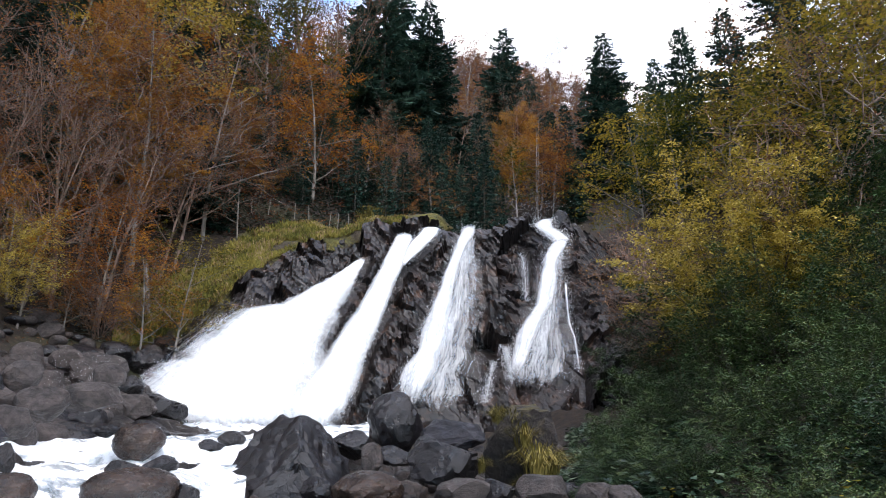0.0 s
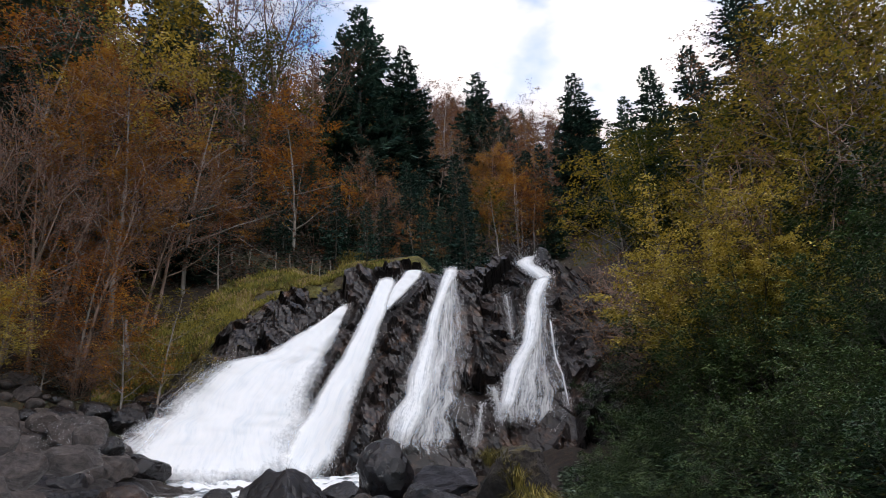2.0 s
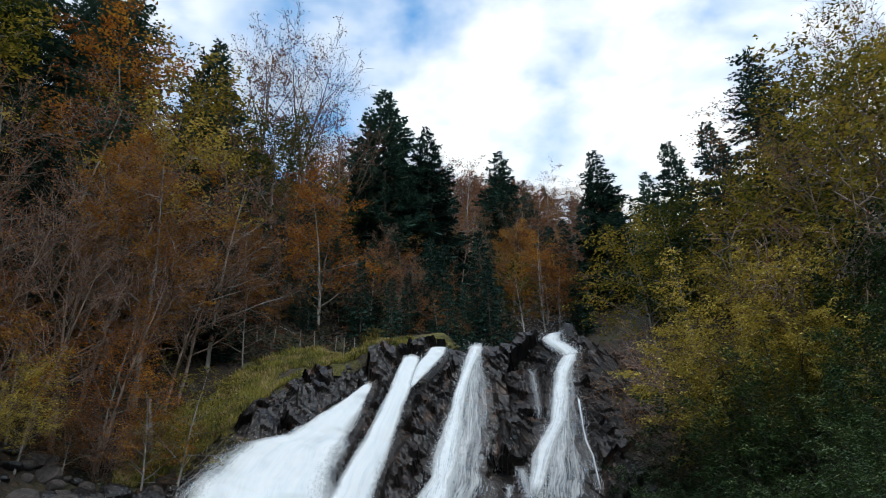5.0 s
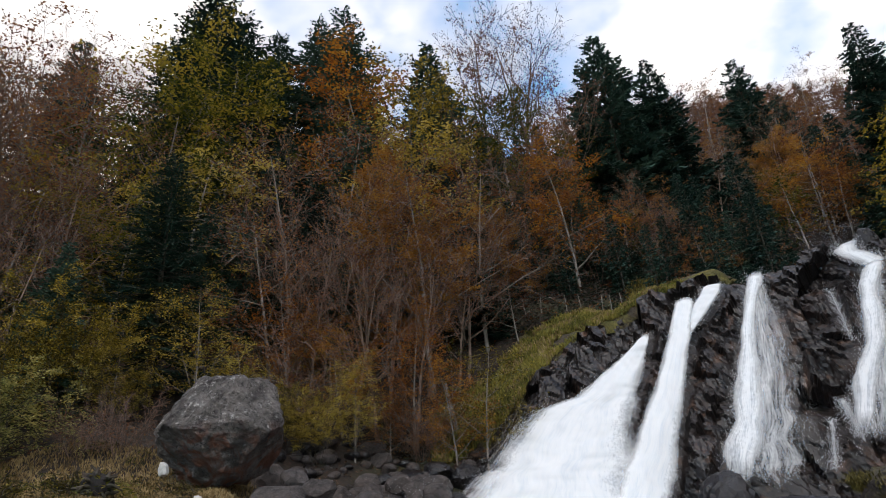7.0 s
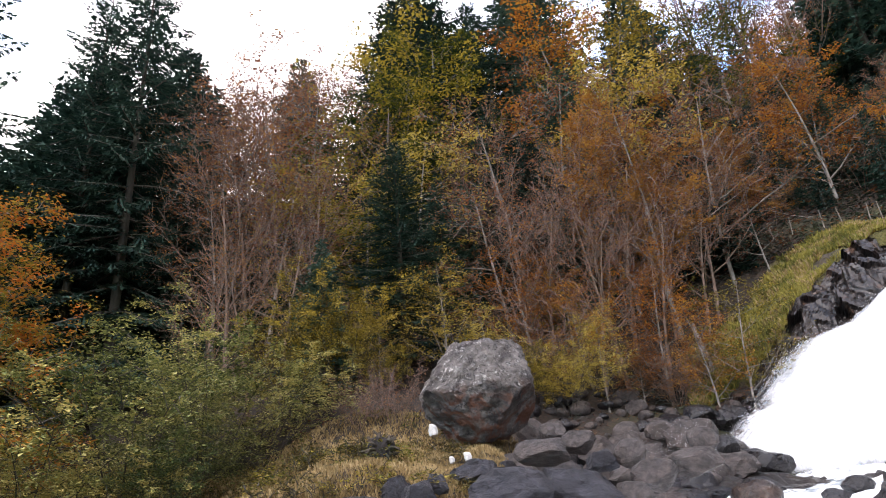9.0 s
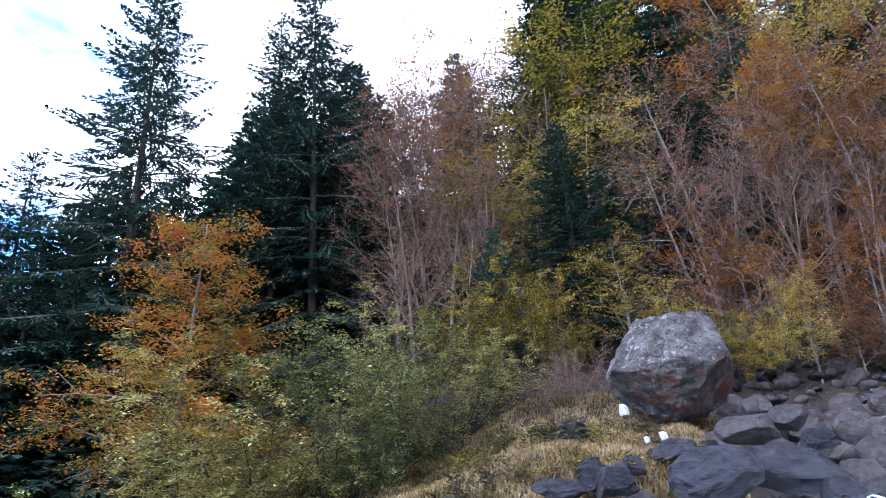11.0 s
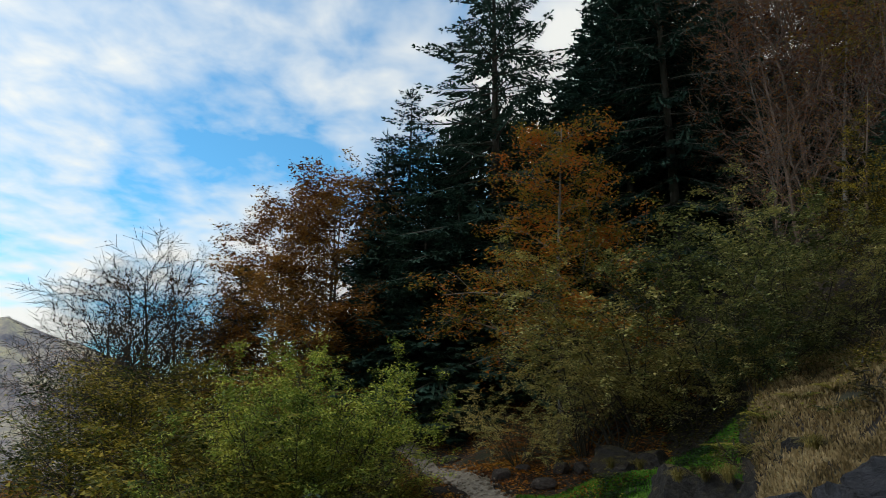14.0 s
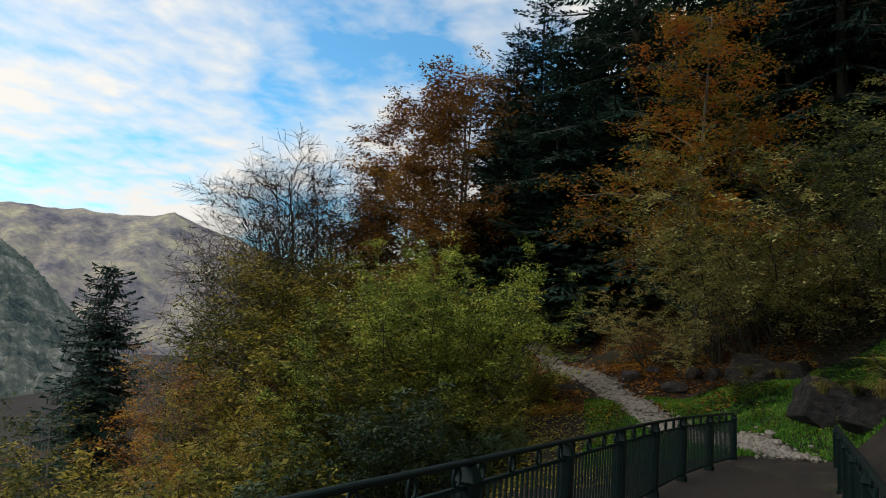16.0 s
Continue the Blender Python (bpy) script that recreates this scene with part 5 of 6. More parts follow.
GREEN_BUSHES = [
    (108.0, 17.5, 4.0),
    (114.0, 17.0, 4.1),
    (104.0, 17.5, 2.4),
    (99.0, 18.5, 1.5),
    (120.0, 17.0, 4.3),
    (-35.0, 14.0, 2.5),
    (-24.0, 25.0, 4.8),
    (-34.0, 27.0, 6.1),
    (-22.5, 29.0, 6.2),
    (-28.0, 25.0, 5.3),
    (-32.0, 19.0, 3.2),
    (-37.0, 21.0, 4.7),
    (-35.0, 27.0, 7.0),
    (-22.0, 26.0, 3.3),
    (-30.0, 25.0, 3.2),
    (-36.0, 20.0, 3.4),
    (-29.0, 16.0, 2.4),
    (-24.0, 19.0, 2.4),
    (-38.0, 15.0, 3.2),
    (-18.0, 23.0, 2.2),
    (-15.5, 23.0, 2.0),
    (-21.0, 22.0, 2.4),
    (-27.0, 18.0, 2.9),
    (-32.0, 17.0, 2.7),
    (69.5, 24.0, 3.5),
    (-13.0, 21.0, 1.9),
    (-12.5, 18.0, 1.6),
    (-15.0, 20.0, 2.0),
    (-18.0, 18.0, 2.0),
    (-20.5, 17.0, 2.2),
    (-14.0, 24.0, 2.6),
    (-17.0, 27.0, 3.6),
    (-25.0, 15.0, 2.0),
    (-30.0, 13.0, 2.0),
    (-17.0, 31.0, 4.6),
]
for b, d, h in GREEN_BUSHES:
    plant("gbush", b, d, h, 0.85)
BARE_SHRUBS = [
    (-15.5, 41.0, 7.2),
    (-17.5, 37.0, 7.0),
    (-14.6, 44.0, 7.5),
    (-19.5, 35.0, 7.2),
    (-21.0, 33.0, 7.9),
    (-19.0, 32.0, 4.6),
    (-20.0, 30.0, 5.5),
    (-31.0, 28.0, 9.3),
    (51.0, 27.0, 3.2),
    (54.0, 27.0, 2.8),
    (-18.0, 33.0, 3.5),
]
for b, d, h in BARE_SHRUBS:
    plant("twigs", b, d, h, 0.75)

# the rest of the woods, up to the skyline
far_rows = []
for i in range(150):
    b = plant_rng.uniform(-45, 66) if i % 4 else plant_rng.uniform(66, 108)
    d = plant_rng.uniform(56, 175) if b < 66 else plant_rng.uniform(52, 110)
    if b < -16 and d < 70:
        continue
    far_rows.append((plant_rng.choice(["far_fir", "far_fir", "far_fir", "far_brown", "far_brown", "far_brown", "far_olive", "far_orange"]), b, d, plant_rng.uniform(8, 13), 1.0))
for b, el, d in ((52, 41, 66), (55.5, 39.5, 64), (58, 39, 62), (61, 39, 62), (64, 38, 60), (66.5, 37, 58), (20, 42, 70), (12, 39, 74), (9.5, 38, 80), (4, 37, 90), (-1, 36, 96), (50, 41, 74), (53.5, 40, 74), (56.5, 39.5, 72), (59.5, 39, 70), (62.5, 38.5, 68), (65, 37.5, 66), (68, 36, 60)):
    far_rows.append(("bare" if b >= 50 else "far_brown", b, d, 1.75 + d * math.tan(radians(el)) - height_at(b, d), 0.8))
for i in range(26):
    b = -13.5 + 0.75 * i
    d = plant_rng.uniform(96, 128)
    el = float(np.interp(b, [-13, -8, -3, 2, 6], [31.5, 33.2, 34.2, 36.0, 36.6])) + plant_rng.uniform(-0.8, 0.3)
    far_rows.append(("far_brown", b, d, 1.75 + d * math.tan(radians(el)) - height_at(b, d), 0.75))
# the brown woods that close the valley above the falls
for i in range(95):
    far_rows.append((plant_rng.choice(["far_brown", "far_brown", "far_brown", "far_fir", "far_orange"]), plant_rng.uniform(-17, 12), plant_rng.uniform(84, 180), plant_rng.uniform(10, 14), 0.9))
join_woods(far_rows, "distant_woods", "brown beeches and dark firs far up the slope")
# scrub and small trees falling away below the bridge
low_rows = []
for i in range(70):
    b, d = plant_rng.uniform(116, 146), plant_rng.uniform(32, 110)
    if 128 < b < 135:
        d += 45  # the lone fir stands clear
    low_rows.append((plant_rng.choice(["far_olive", "far_brown", "far_orange", "far_olive"]), b, d, plant_rng.uniform(5, 8) + d * 0.03, 1.0))
for i in range(16):
    low_rows.append((plant_rng.choice(["far_olive", "far_brown"]), plant_rng.uniform(133.5, 145), plant_rng.uniform(26, 58), plant_rng.uniform(6, 9), 1.1))
join_woods(low_rows, "valley_woods", "olive and orange scrub falling away below the bridge")
# low heathery mounds on the dry bank
for i in range(26):
    plant("heath", plant_rng.uniform(46, 71), plant_rng.uniform(17, 25), plant_rng.uniform(0.5, 1.1), 1.5)
# dark firs and brown scrub on the slope behind the crest and under the woods
for i in range(120):
    b = plant_rng.uniform(-14, 66) if i % 2 else plant_rng.uniform(-6, 24)
    lo = 50 if b < 24 else 38
    plant(plant_rng.choice(["far_fir", "far_fir", "far_fir", "far_brown"]), b, plant_rng.uniform(lo, lo + 28), plant_rng.uniform(4, 10))
# young firs and beeches closing the slope above the ledge
for i in range(46):
    b = plant_rng.uniform(-5, 25)
    d = plant_rng.uniform(48.5, 57)
    plant(plant_rng.choice(["far_fir", "far_fir", "far_brown", "bare"]), b, d, plant_rng.uniform(4, 8))
for i in range(34):
    plant(plant_rng.choice(["far_fir", "far_brown", "bare", "far_orange"]), plant_rng.uniform(18, 33), plant_rng.uniform(44.5, 51), plant_rng.uniform(4, 8))
for i in range(40):
    plant(plant_rng.choice(["far_fir", "far_fir", "far_brown"]), plant_rng.uniform(16, 28), plant_rng.uniform(47, 55), plant_rng.uniform(5, 9))
# saplings under the taller trees
for i in range(80):
    b = plant_rng.uniform(-2, 66) if i % 3 else plant_rng.uniform(4, 30)
    lo = 49 if b < 24 else 36
    plant(plant_rng.choice(["far_brown", "far_brown", "twigs", "far_olive", "far_fir"]), b, plant_rng.uniform(lo, lo + 14), plant_rng.uniform(3, 7))

# ---- boulders ----
def boulder_mesh(seed, mat, cuts=10, detail=4, round_=0.35, faces=()):
    """A broken, worn boulder of unit size: a ball cut by planes, then roughened."""
    rng = random.Random(seed)
    bm = bmesh.new()
    bmesh.ops.create_icosphere(bm, subdivisions=detail, radius=1.0)
    planes = [(Vector(n).normalized(), h) for n, h in faces] + [(rand_dir(rng), rng.uniform(0.55 + 0.25 * round_, 0.85 + 0.1 * round_)) for _ in range(cuts)]
    off = Vector((seed * 3.7, seed * 1.3, 0))
    for v in bm.verts:
        p = v.co.copy()
        if round_ <= 0.1:
            p /= max(abs(p.x), abs(p.y), abs(p.z)) ** 0.7
        for n, h in planes:
            over = p.dot(n) - h
            if over > 0:
                p -= n * over * (1 - 0.2 * round_)
        r = 1 + 0.05 * noise.noise(p * 1.6 + off) + 0.09 * facet(p * 1.7 + off) * (1 - round_) + (0.05 - 0.025 * round_) * facet(p * 3.6 + off) + 0.025 * facet(p * 9 + off) + 0.03 * noise.noise(p * 6 + off) + 0.012 * noise.noise(p * 15 + off)
        v.co = p * r
    top = max(v.co.length for v in bm.verts)
    for v in bm.verts:
        v.co *= 1.08 / top
    me = bpy.data.meshes.new("boulder")
    bm.to_mesh(me)
    bm.free()
    me.materials.append(mat)
    me.shade_smooth()
    me.set_sharp_from_angle(angle=radians(18))
    return me


def boulder(me, bearing, distance, z, size, turn, label, group="boulders along the stream", tilt=0.0):
    ob = thing("boulder", me, label, "boulder", group)
    ob.matrix_basis = Matrix.Translation(polar(bearing, distance, z)) @ pose(0, 0, 0, tilt, tilt * 0.6, turn + bearing) @ Matrix.Diagonal((*size, 1))
    return ob


BLOCK = [((1, 0.2, 0.1), 0.62), ((-1, 0.1, 0.25), 0.6), ((0.15, 1, -0.1), 0.62), ((-0.1, -1, 0.3), 0.56), ((0.2, 0.1, 1), 0.6), ((0.6, -0.7, 0.5), 0.66), ((-0.6, -0.4, 0.7), 0.7)]
DARKS = [boulder_mesh(s, WET_BOULDER) for s in (1, 2, 3, 4)]
GREYS = [boulder_mesh(s, GREY_BOULDER, 11, 3, 0.3, BLOCK[2:2 + s % 3]) for s in (5, 6, 7, 8)]
SLABS = [boulder_mesh(s, SLAB, 6, 4, 0.0, BLOCK) for s in (11, 12, 13, 14)]
SMALLS = [boulder_mesh(s, GREY_BOULDER if s % 2 else WET_BOULDER, 9, 2, 0.3) for s in (81, 82, 83, 84, 85)]
BROWNS = [boulder_mesh(s, BROWN_BOULDER, 7, 4, 0.9) for s in (15, 16)]
boulder(boulder_mesh(41, WET_BOULDER, 3, 5, 0.3, [((-0.6, -0.4, 0.7), 0.58), ((0.72, -0.3, 0.62), 0.52), ((0.05, -1, 0.25), 0.7), ((0.0, 0.1, 1.0), 0.86)]), 11.8, 18, 0.95, (2.05, 1.6, 2.3), 0, "large dark wet boulder standing in the white stream")
boulder(boulder_mesh(21, MOSSY_ROCK, 10, 4, 0.1), -6.7, 17.5, 2.21, (1.23, 1.1, 1.38), 0, "mossy dark rock with tufts of yellow grass")
boulder(boulder_mesh(31, PALE_BOULDER, 4, 5, 0.6, [((0.1, -0.1, 1), 0.8), ((-0.8, -0.3, 0.6), 0.76), ((-0.6, -0.45, -0.8), 0.62), ((0.15, -0.6, -0.85), 0.7), ((1, -0.1, 0.15), 0.84), ((0.7, -0.3, -0.7), 0.72), ((0.0, -1, 0.2), 0.8), ((0.6, -0.75, 0.35), 0.84)]), 43.6, 24.5, 6.95, (2.2, 1.95, 2.2), 0, "huge pale lichened round boulder on the bank")
boulder(boulder_mesh(22, TURF, 12, 4, 0.25), 2.2, 48.5, 19.0, (3.2, 2.2, 2.1), 0, "grassy rock knoll above the falls")
boulder(DARKS[2], -10.6, 46, 18.3, (0.8, 0.8, 1.2), 30, "dark rock at the crest of the falls")
ROCKS = {"D": DARKS, "B": BROWNS, "G": GREYS, "S": SLABS}


def rocks(rows, label, group):
    """Single rocks that one can tell apart: mesh, bearing, distance, height, half width, half height."""
    for i, (key, b, d, z, wide, high) in enumerate(rows):
        boulder(ROCKS[key[0]][int(key[1]) % len(ROCKS[key[0]])], b, d, z, (wide, 0.85 * wide + 0.1, high), (0, 25, -20, 160, 190)[i % 5], label, group, (i * 7) % 11 - 5)


rocks([("B0", 23.6, 20.1, 2.26, 0.66, 0.52), ("D2", 28.5, 24.0, 2.68, 0.72, 0.24), ("D3", 26.4, 23.6, 2.64, 0.64, 0.26), ("D0", 21.9, 17.2, 1.63, 0.39, 0.28), ("B1", 23.6, 13.7, 1.27, 0.84, 0.39), ("D1", 20.0, 13.9, 1.18, 0.29, 0.25), ("D2", 16.9, 22.1, 2.43, 0.41, 0.26), ("D0", 18.3, 21.0, 2.2, 0.39, 0.21), ("G0", 32.0, 21.3, 2.32, 0.64, 0.53), ("D3", 32.2, 17.4, 1.72, 0.26, 0.39), ("B0", 31.7, 13.6, 1.25, 0.47, 0.36), ("D1", 24.5, 16.2, 1.52, 0.36, 0.31), ("G1", 32.2, 26.7, 3.33, 0.82, 0.62), ("G2", 30.4, 30.0, 4.24, 1.05, 0.72), ("G0", 27.8, 30.0, 4.24, 1.22, 0.68), ("G3", 27.0, 30.0, 5.08, 1.21, 0.93), ("G1", 31.7, 30.0, 5.12, 0.61, 0.61), ("G2", 29.4, 30.0, 5.47, 0.68, 0.51), ("D0", 25.0, 30.0, 4.51, 0.64, 0.59), ("D2", 3.9, 21.8, 2.98, 0.9, 1.02), ("S1", -0.9, 21.8, 2.65, 1.43, 0.67), ("D1", -0.2, 16.0, 1.74, 0.9, 0.62), ("B1", 6.0, 13.7, 1.23, 0.71, 0.4), ("G2", 5.8, 17.8, 1.81, 0.33, 0.46), ("D3", 7.3, 20.3, 2.27, 0.64, 0.43), ("D0", 3.7, 18.9, 1.95, 0.6, 0.3), ("D3", 10.0, 14.1, 1.25, 0.31, 0.27), ("G0", -8.4, 14.1, 1.31, 0.6, 0.37), ("G3", -12.2, 13.9, 1.22, 0.42, 0.28), ("G1", -14.4, 13.9, 1.2, 0.39, 0.22), ("G2", -1.8, 14.0, 1.21, 0.6, 0.29), ("D1", -4.6, 14.1, 1.27, 0.37, 0.25), ("D3", 1.2, 20.2, 2.23, 0.43, 0.36)], "wet rock at the foot of the falls", "boulders along the stream")
# slabs heaped on the stream's bank
rocks([("S1", 42.1, 14.7, 2.69, 1.26, 0.73), ("S2", 37.0, 15.3, 2.76, 1.44, 0.75), ("G0", 38.8, 19.9, 4.1, 0.92, 0.46), ("S0", 51.2, 15.7, 3.02, 0.5, 0.44), ("S3", 49.4, 15.2, 2.88, 0.59, 0.49), ("S2", 47.9, 16.9, 3.26, 0.44, 0.4), ("S1", 53.9, 14.7, 2.69, 0.71, 0.31), ("S0", 44.3, 18.2, 3.57, 0.75, 0.43), ("G1", 38.0, 23.0, 5.01, 0.51, 0.37), ("G2", 27.4, 18.7, 3.21, 0.75, 0.41), ("G3", 30.3, 17.6, 2.97, 0.61, 0.43), ("G0", 32.1, 15.5, 2.48, 0.47, 0.38), ("G1", 31.9, 19.6, 3.74, 0.49, 0.41), ("G2", 26.5, 21.3, 4.0, 0.52, 0.43), ("S3", 34.4, 19.2, 3.64, 0.62, 0.42), ("G3", 35.8, 21.6, 4.45, 0.59, 0.41), ("S0", 33.8, 14.7, 2.23, 0.46, 0.31)], "dark grey angular slab on the stream bank", "slabs on the bank")
BANK = [(46.5, 13.4, 1.5, 0.7), (51.5, 13.4, 1.6, 0.7), (55, 14, 1.9, 0.8), (58, 13.5, 1.7, 0.7), (53, 13, 1.4, 0.8), (61, 13, 1.4, 0.9), (64, 13, 1.1, 0.8), (68, 13.5, 0.9, 0.7)]
for i, (b, d, z, r) in enumerate(BANK):
    boulder(SLABS[i % 4], b, d, z - r * 0.3, (r * 1.25, r * 0.95, r * 0.75), 67 * i, "dark grey angular slab on the stream bank", "slabs on the bank", (i * 29) % 18 - 9)
bank_rng = random.Random(19)
for i in range(40):
    b, d = bank_rng.uniform(35, 50), bank_rng.uniform(13, 20)
    if b > 48 and d > 15:
        continue
    r = bank_rng.uniform(0.15, 0.36)
    boulder(bank_rng.choice(SLABS + GREYS[:2]), b, d, height_at(b, d) + r * 0.6, (r * 1.3, r, r * 0.8), bank_rng.uniform(0, 360), "loose angular stone among the slabs", "slabs on the bank", bank_rng.uniform(-25, 25))
rock_rng = random.Random(9)
rubble = []


def field_stone(me, b, d, z, size, turn, r, label, group):
    """A stone of the boulder fields: the larger are things, the smaller go into the rubble."""
    if r > 0.55:
        boulder(me, b, d, z, size, turn, label, group)
    else:
        rubble.append((SMALLS[len(rubble) % 5], Matrix.Translation(polar(b, d, z)) @ pose(0, 0, 0, 0, 0, turn + b) @ Matrix.Diagonal((*size, 1))))


for i in range(210):
    b, d = rock_rng.uniform(25.5, 41), rock_rng.uniform(21, 36.5)
    r = rock_rng.choice([0.22, 0.28, 0.34, 0.45, 0.6, 0.9]) * rock_rng.uniform(0.7, 1.3)
    field_stone(rock_rng.choice(GREYS + DARKS[:1]), b, d, height_at(b, d) + r * 0.25, (r * rock_rng.uniform(0.9, 1.4), r, r * rock_rng.uniform(0.6, 0.9)), rock_rng.uniform(0, 360), r, "grey stone in a boulder field below the woods", "stones of the boulder field")
for i in range(44):
    b, d = rock_rng.uniform(22, 31), rock_rng.uniform(24, 36)
    r = rock_rng.uniform(0.35, 0.95)
    field_stone(rock_rng.choice(DARKS + GREYS), b, d, height_at(b, d) + 0.2 + r * 0.2, (r * 1.25, r, r * 0.75), rock_rng.uniform(0, 360), r, "wet dark stone beside the foaming chute", "stones of the boulder field")
for i in range(130):
    b, d = rock_rng.uniform(-12, 30 if i < 40 else 15), rock_rng.uniform(13, 33 if i < 60 else 23)
    if b > 12 and d > 17:
        continue
    r = rock_rng.uniform(0.14, 0.4)
    size = (r * rock_rng.uniform(0.9, 1.4), r, r * 0.8)
    field_stone(rock_rng.choice(DARKS + GREYS[:2]), b, d, height_at(b, d) + 0.25, size, rock_rng.uniform(0, 360), r + 0.15, "wet dark stone lying in the stream bed", "boulders along the stream")
join_meshes(rubble, "rubble", "small grey and dark stones between the boulders", "stones")
# rocks beside the path
PATH_ROCKS = [boulder_mesh(s, MOSSY_ROCK, 12, 4, 0.12, BLOCK[:4]) for s in (51, 52, 53)]
ROCKS["P"] = PATH_ROCKS
rocks([("P0", 80.4, 24.8, 0.95, 1.15, 0.75), ("P1", 75.5, 19.9, 0.48, 0.98, 0.8), ("P2", 72.3, 18.0, 0.55, 0.85, 0.7), ("P1", 77.4, 24.4, 1.05, 0.8, 0.55), ("G0", 89.5, 26.3, 0.56, 0.44, 0.32), ("G1", 85.9, 25.5, 0.3, 0.52, 0.26), ("G2", 93.4, 32.5, 0.85, 0.58, 0.28), ("G3", 87.5, 27.2, 0.7, 0.34, 0.3), ("G0", 84.6, 27.0, 0.85, 0.36, 0.26), ("G1", 83.0, 26.4, 0.85, 0.3, 0.25)], "dark mossy rock beside the gravel path", "rocks beside the path")
for i, (b, d, z, r) in enumerate([(66, 17, 1.0, 1.0), (69.3, 16.8, 0.4, 0.7)]):
    boulder(PATH_ROCKS[i % 3], b, d, z, (r * 1.3, r, r * 0.95), 53 * i, "dark brown rock beside the gravel path", "rocks beside the path")


# ---- the footbridge ----
AXIS, FALLING = 76.34, -2.54  # bearing and slope of the deck
BRIDGE = Matrix.Translation((0, 0, 0)) @ pose(0, 0, 0, 0, 0, 90 + AXIS) @ pose(0, 0, 0, 0, -FALLING, 0)


def box(bm, x0, x1, y0, y1, z0, z1):
    vs = [bm.verts.new((x, y, z)) for x in (x0, x1) for y in (y0, y1) for z in (z0, z1)]
    for f in ((0, 1, 3, 2), (4, 6, 7, 5), (0, 4, 5, 1), (2, 3, 7, 6), (0, 2, 6, 4), (1, 5, 7, 3)):
        bm.faces.new([vs[i] for i in f])


def box_mesh(name, *dims):
    bm = bmesh.new()
    box(bm, *dims)
    me = bpy.data.meshes.new(name)
    bm.to_mesh(me)
    bm.free()
    me.materials.append(GREEN_PAINT)
    return me


def post_mesh():
    """A square post that narrows into a pointed finial."""
    me = bpy.data.meshes.new("post")
    rings = [(0.0, 0.09), (0.08, 0.09), (0.09, 0.072), (0.93, 0.072), (0.95, 0.085), (0.98, 0.07), (1.05, 0.04)]
    verts = [(sx * r, sy * r * 0.85, z) for z, r in rings for sx, sy in ((-1, -1), (1, -1), (1, 1), (-1, 1))]
    faces = [(4 * k + i, 4 * k + (i + 1) % 4, 4 * k + 4 + (i + 1) % 4, 4 * k + 4 + i) for k in range(len(rings) - 1) for i in range(4)] + [(24, 25, 26, 27)]
    me.from_pydata(verts, [], faces)
    me.materials.append(GREEN_PAINT)
    return me


def ring_mesh(r, thick):
    verts, faces = [], []
    n, k = 16, 5
    for i in range(n):
        a = 2 * math.pi * i / n
        for j in range(k):
            b = 2 * math.pi * j / k
            q = r + thick * math.cos(b)
            verts.append((q * math.cos(a) * 0.75, thick * math.sin(b) * 1.4, q * math.sin(a)))
    for i in range(n):
        for j in range(k):
            faces.append((i * k + j, i * k + (j + 1) % k, ((i + 1) % n) * k + (j + 1) % k, ((i + 1) % n) * k + j))
    return mesh_of("ring", verts, faces, GREEN_PAINT, True)


def rail_mesh(L):
    """The rounded handrail of one bay."""
    verts, faces = [], []
    n = 10
    for x in (-0.02, L + 0.02):
        for i in range(n):
            a = 2 * math.pi * i / n
            verts.append((x, 0.036 * math.cos(a), 1.075 + 0.022 * math.sin(a)))
    faces = [(i, (i + 1) % n, n + (i + 1) % n, n + i) for i in range(n)] + [tuple(range(n)), tuple(range(n, 2 * n))]
    return mesh_of("handrail", verts, faces, GREEN_PAINT, True)


POST, RING, BALUSTER = post_mesh(), ring_mesh(0.062, 0.011), box_mesh("baluster", -0.009, 0.009, -0.009, 0.009, 0.12, 0.92)
BAY = 2.1


def rail(y_of, start, bays, label):
    ob = root("bridge_railing", label, "railing", "railings of the bridge")
    ob.matrix_basis = BRIDGE
    for i in range(bays):
        x0, x1 = start + i * BAY, start + (i + 1) * BAY
        y0, y1 = y_of(x0), y_of(x1)
        L = math.hypot(x1 - x0, y1 - y0)
        m = Matrix.Translation((x0, y0, 0)) @ Matrix.Rotation(math.atan2(y1 - y0, x1 - x0), 4, "Z")
        pieces = [("post", POST, 0, 0), ("handrail", rail_mesh(L), 0, 0), ("crossbar", box_mesh("crossbar", 0.03, L - 0.03, -0.016, 0.016, 0.9, 0.93), 0, 0), ("crossbar", box_mesh("crossbar", 0.03, L - 0.03, -0.016, 0.016, 0.1, 0.13), 0, 0)]
        pieces += [("ring", RING, L * f, 0.992) for f in (0.09, 0.36, 0.64, 0.91)]
        pieces += [("baluster", BALUSTER, L * j / 19, 0) for j in range(1, 19)]
        for name, me, x, z in pieces:
            p = sub(name, me, ob)
            p.matrix_basis = m @ Matrix.Translation((x, 0, z))
    end = sub("post", POST, ob)
    end.matrix_basis = Matrix.Translation((start + bays * BAY, y_of(start + bays * BAY), 0))
    return ob


def left_line(x):
    return (2.1 - 0.5 * max(0, (x - 11) / 5.5) ** 1.5)


# local x runs along the deck, local y to the left
rail(left_line, -4.25, 10, "dark green iron railing with balusters and rings along a footbridge")
rail(lambda x: -0.41, -5.2, 10, "dark green iron railing at the other edge of a footbridge")


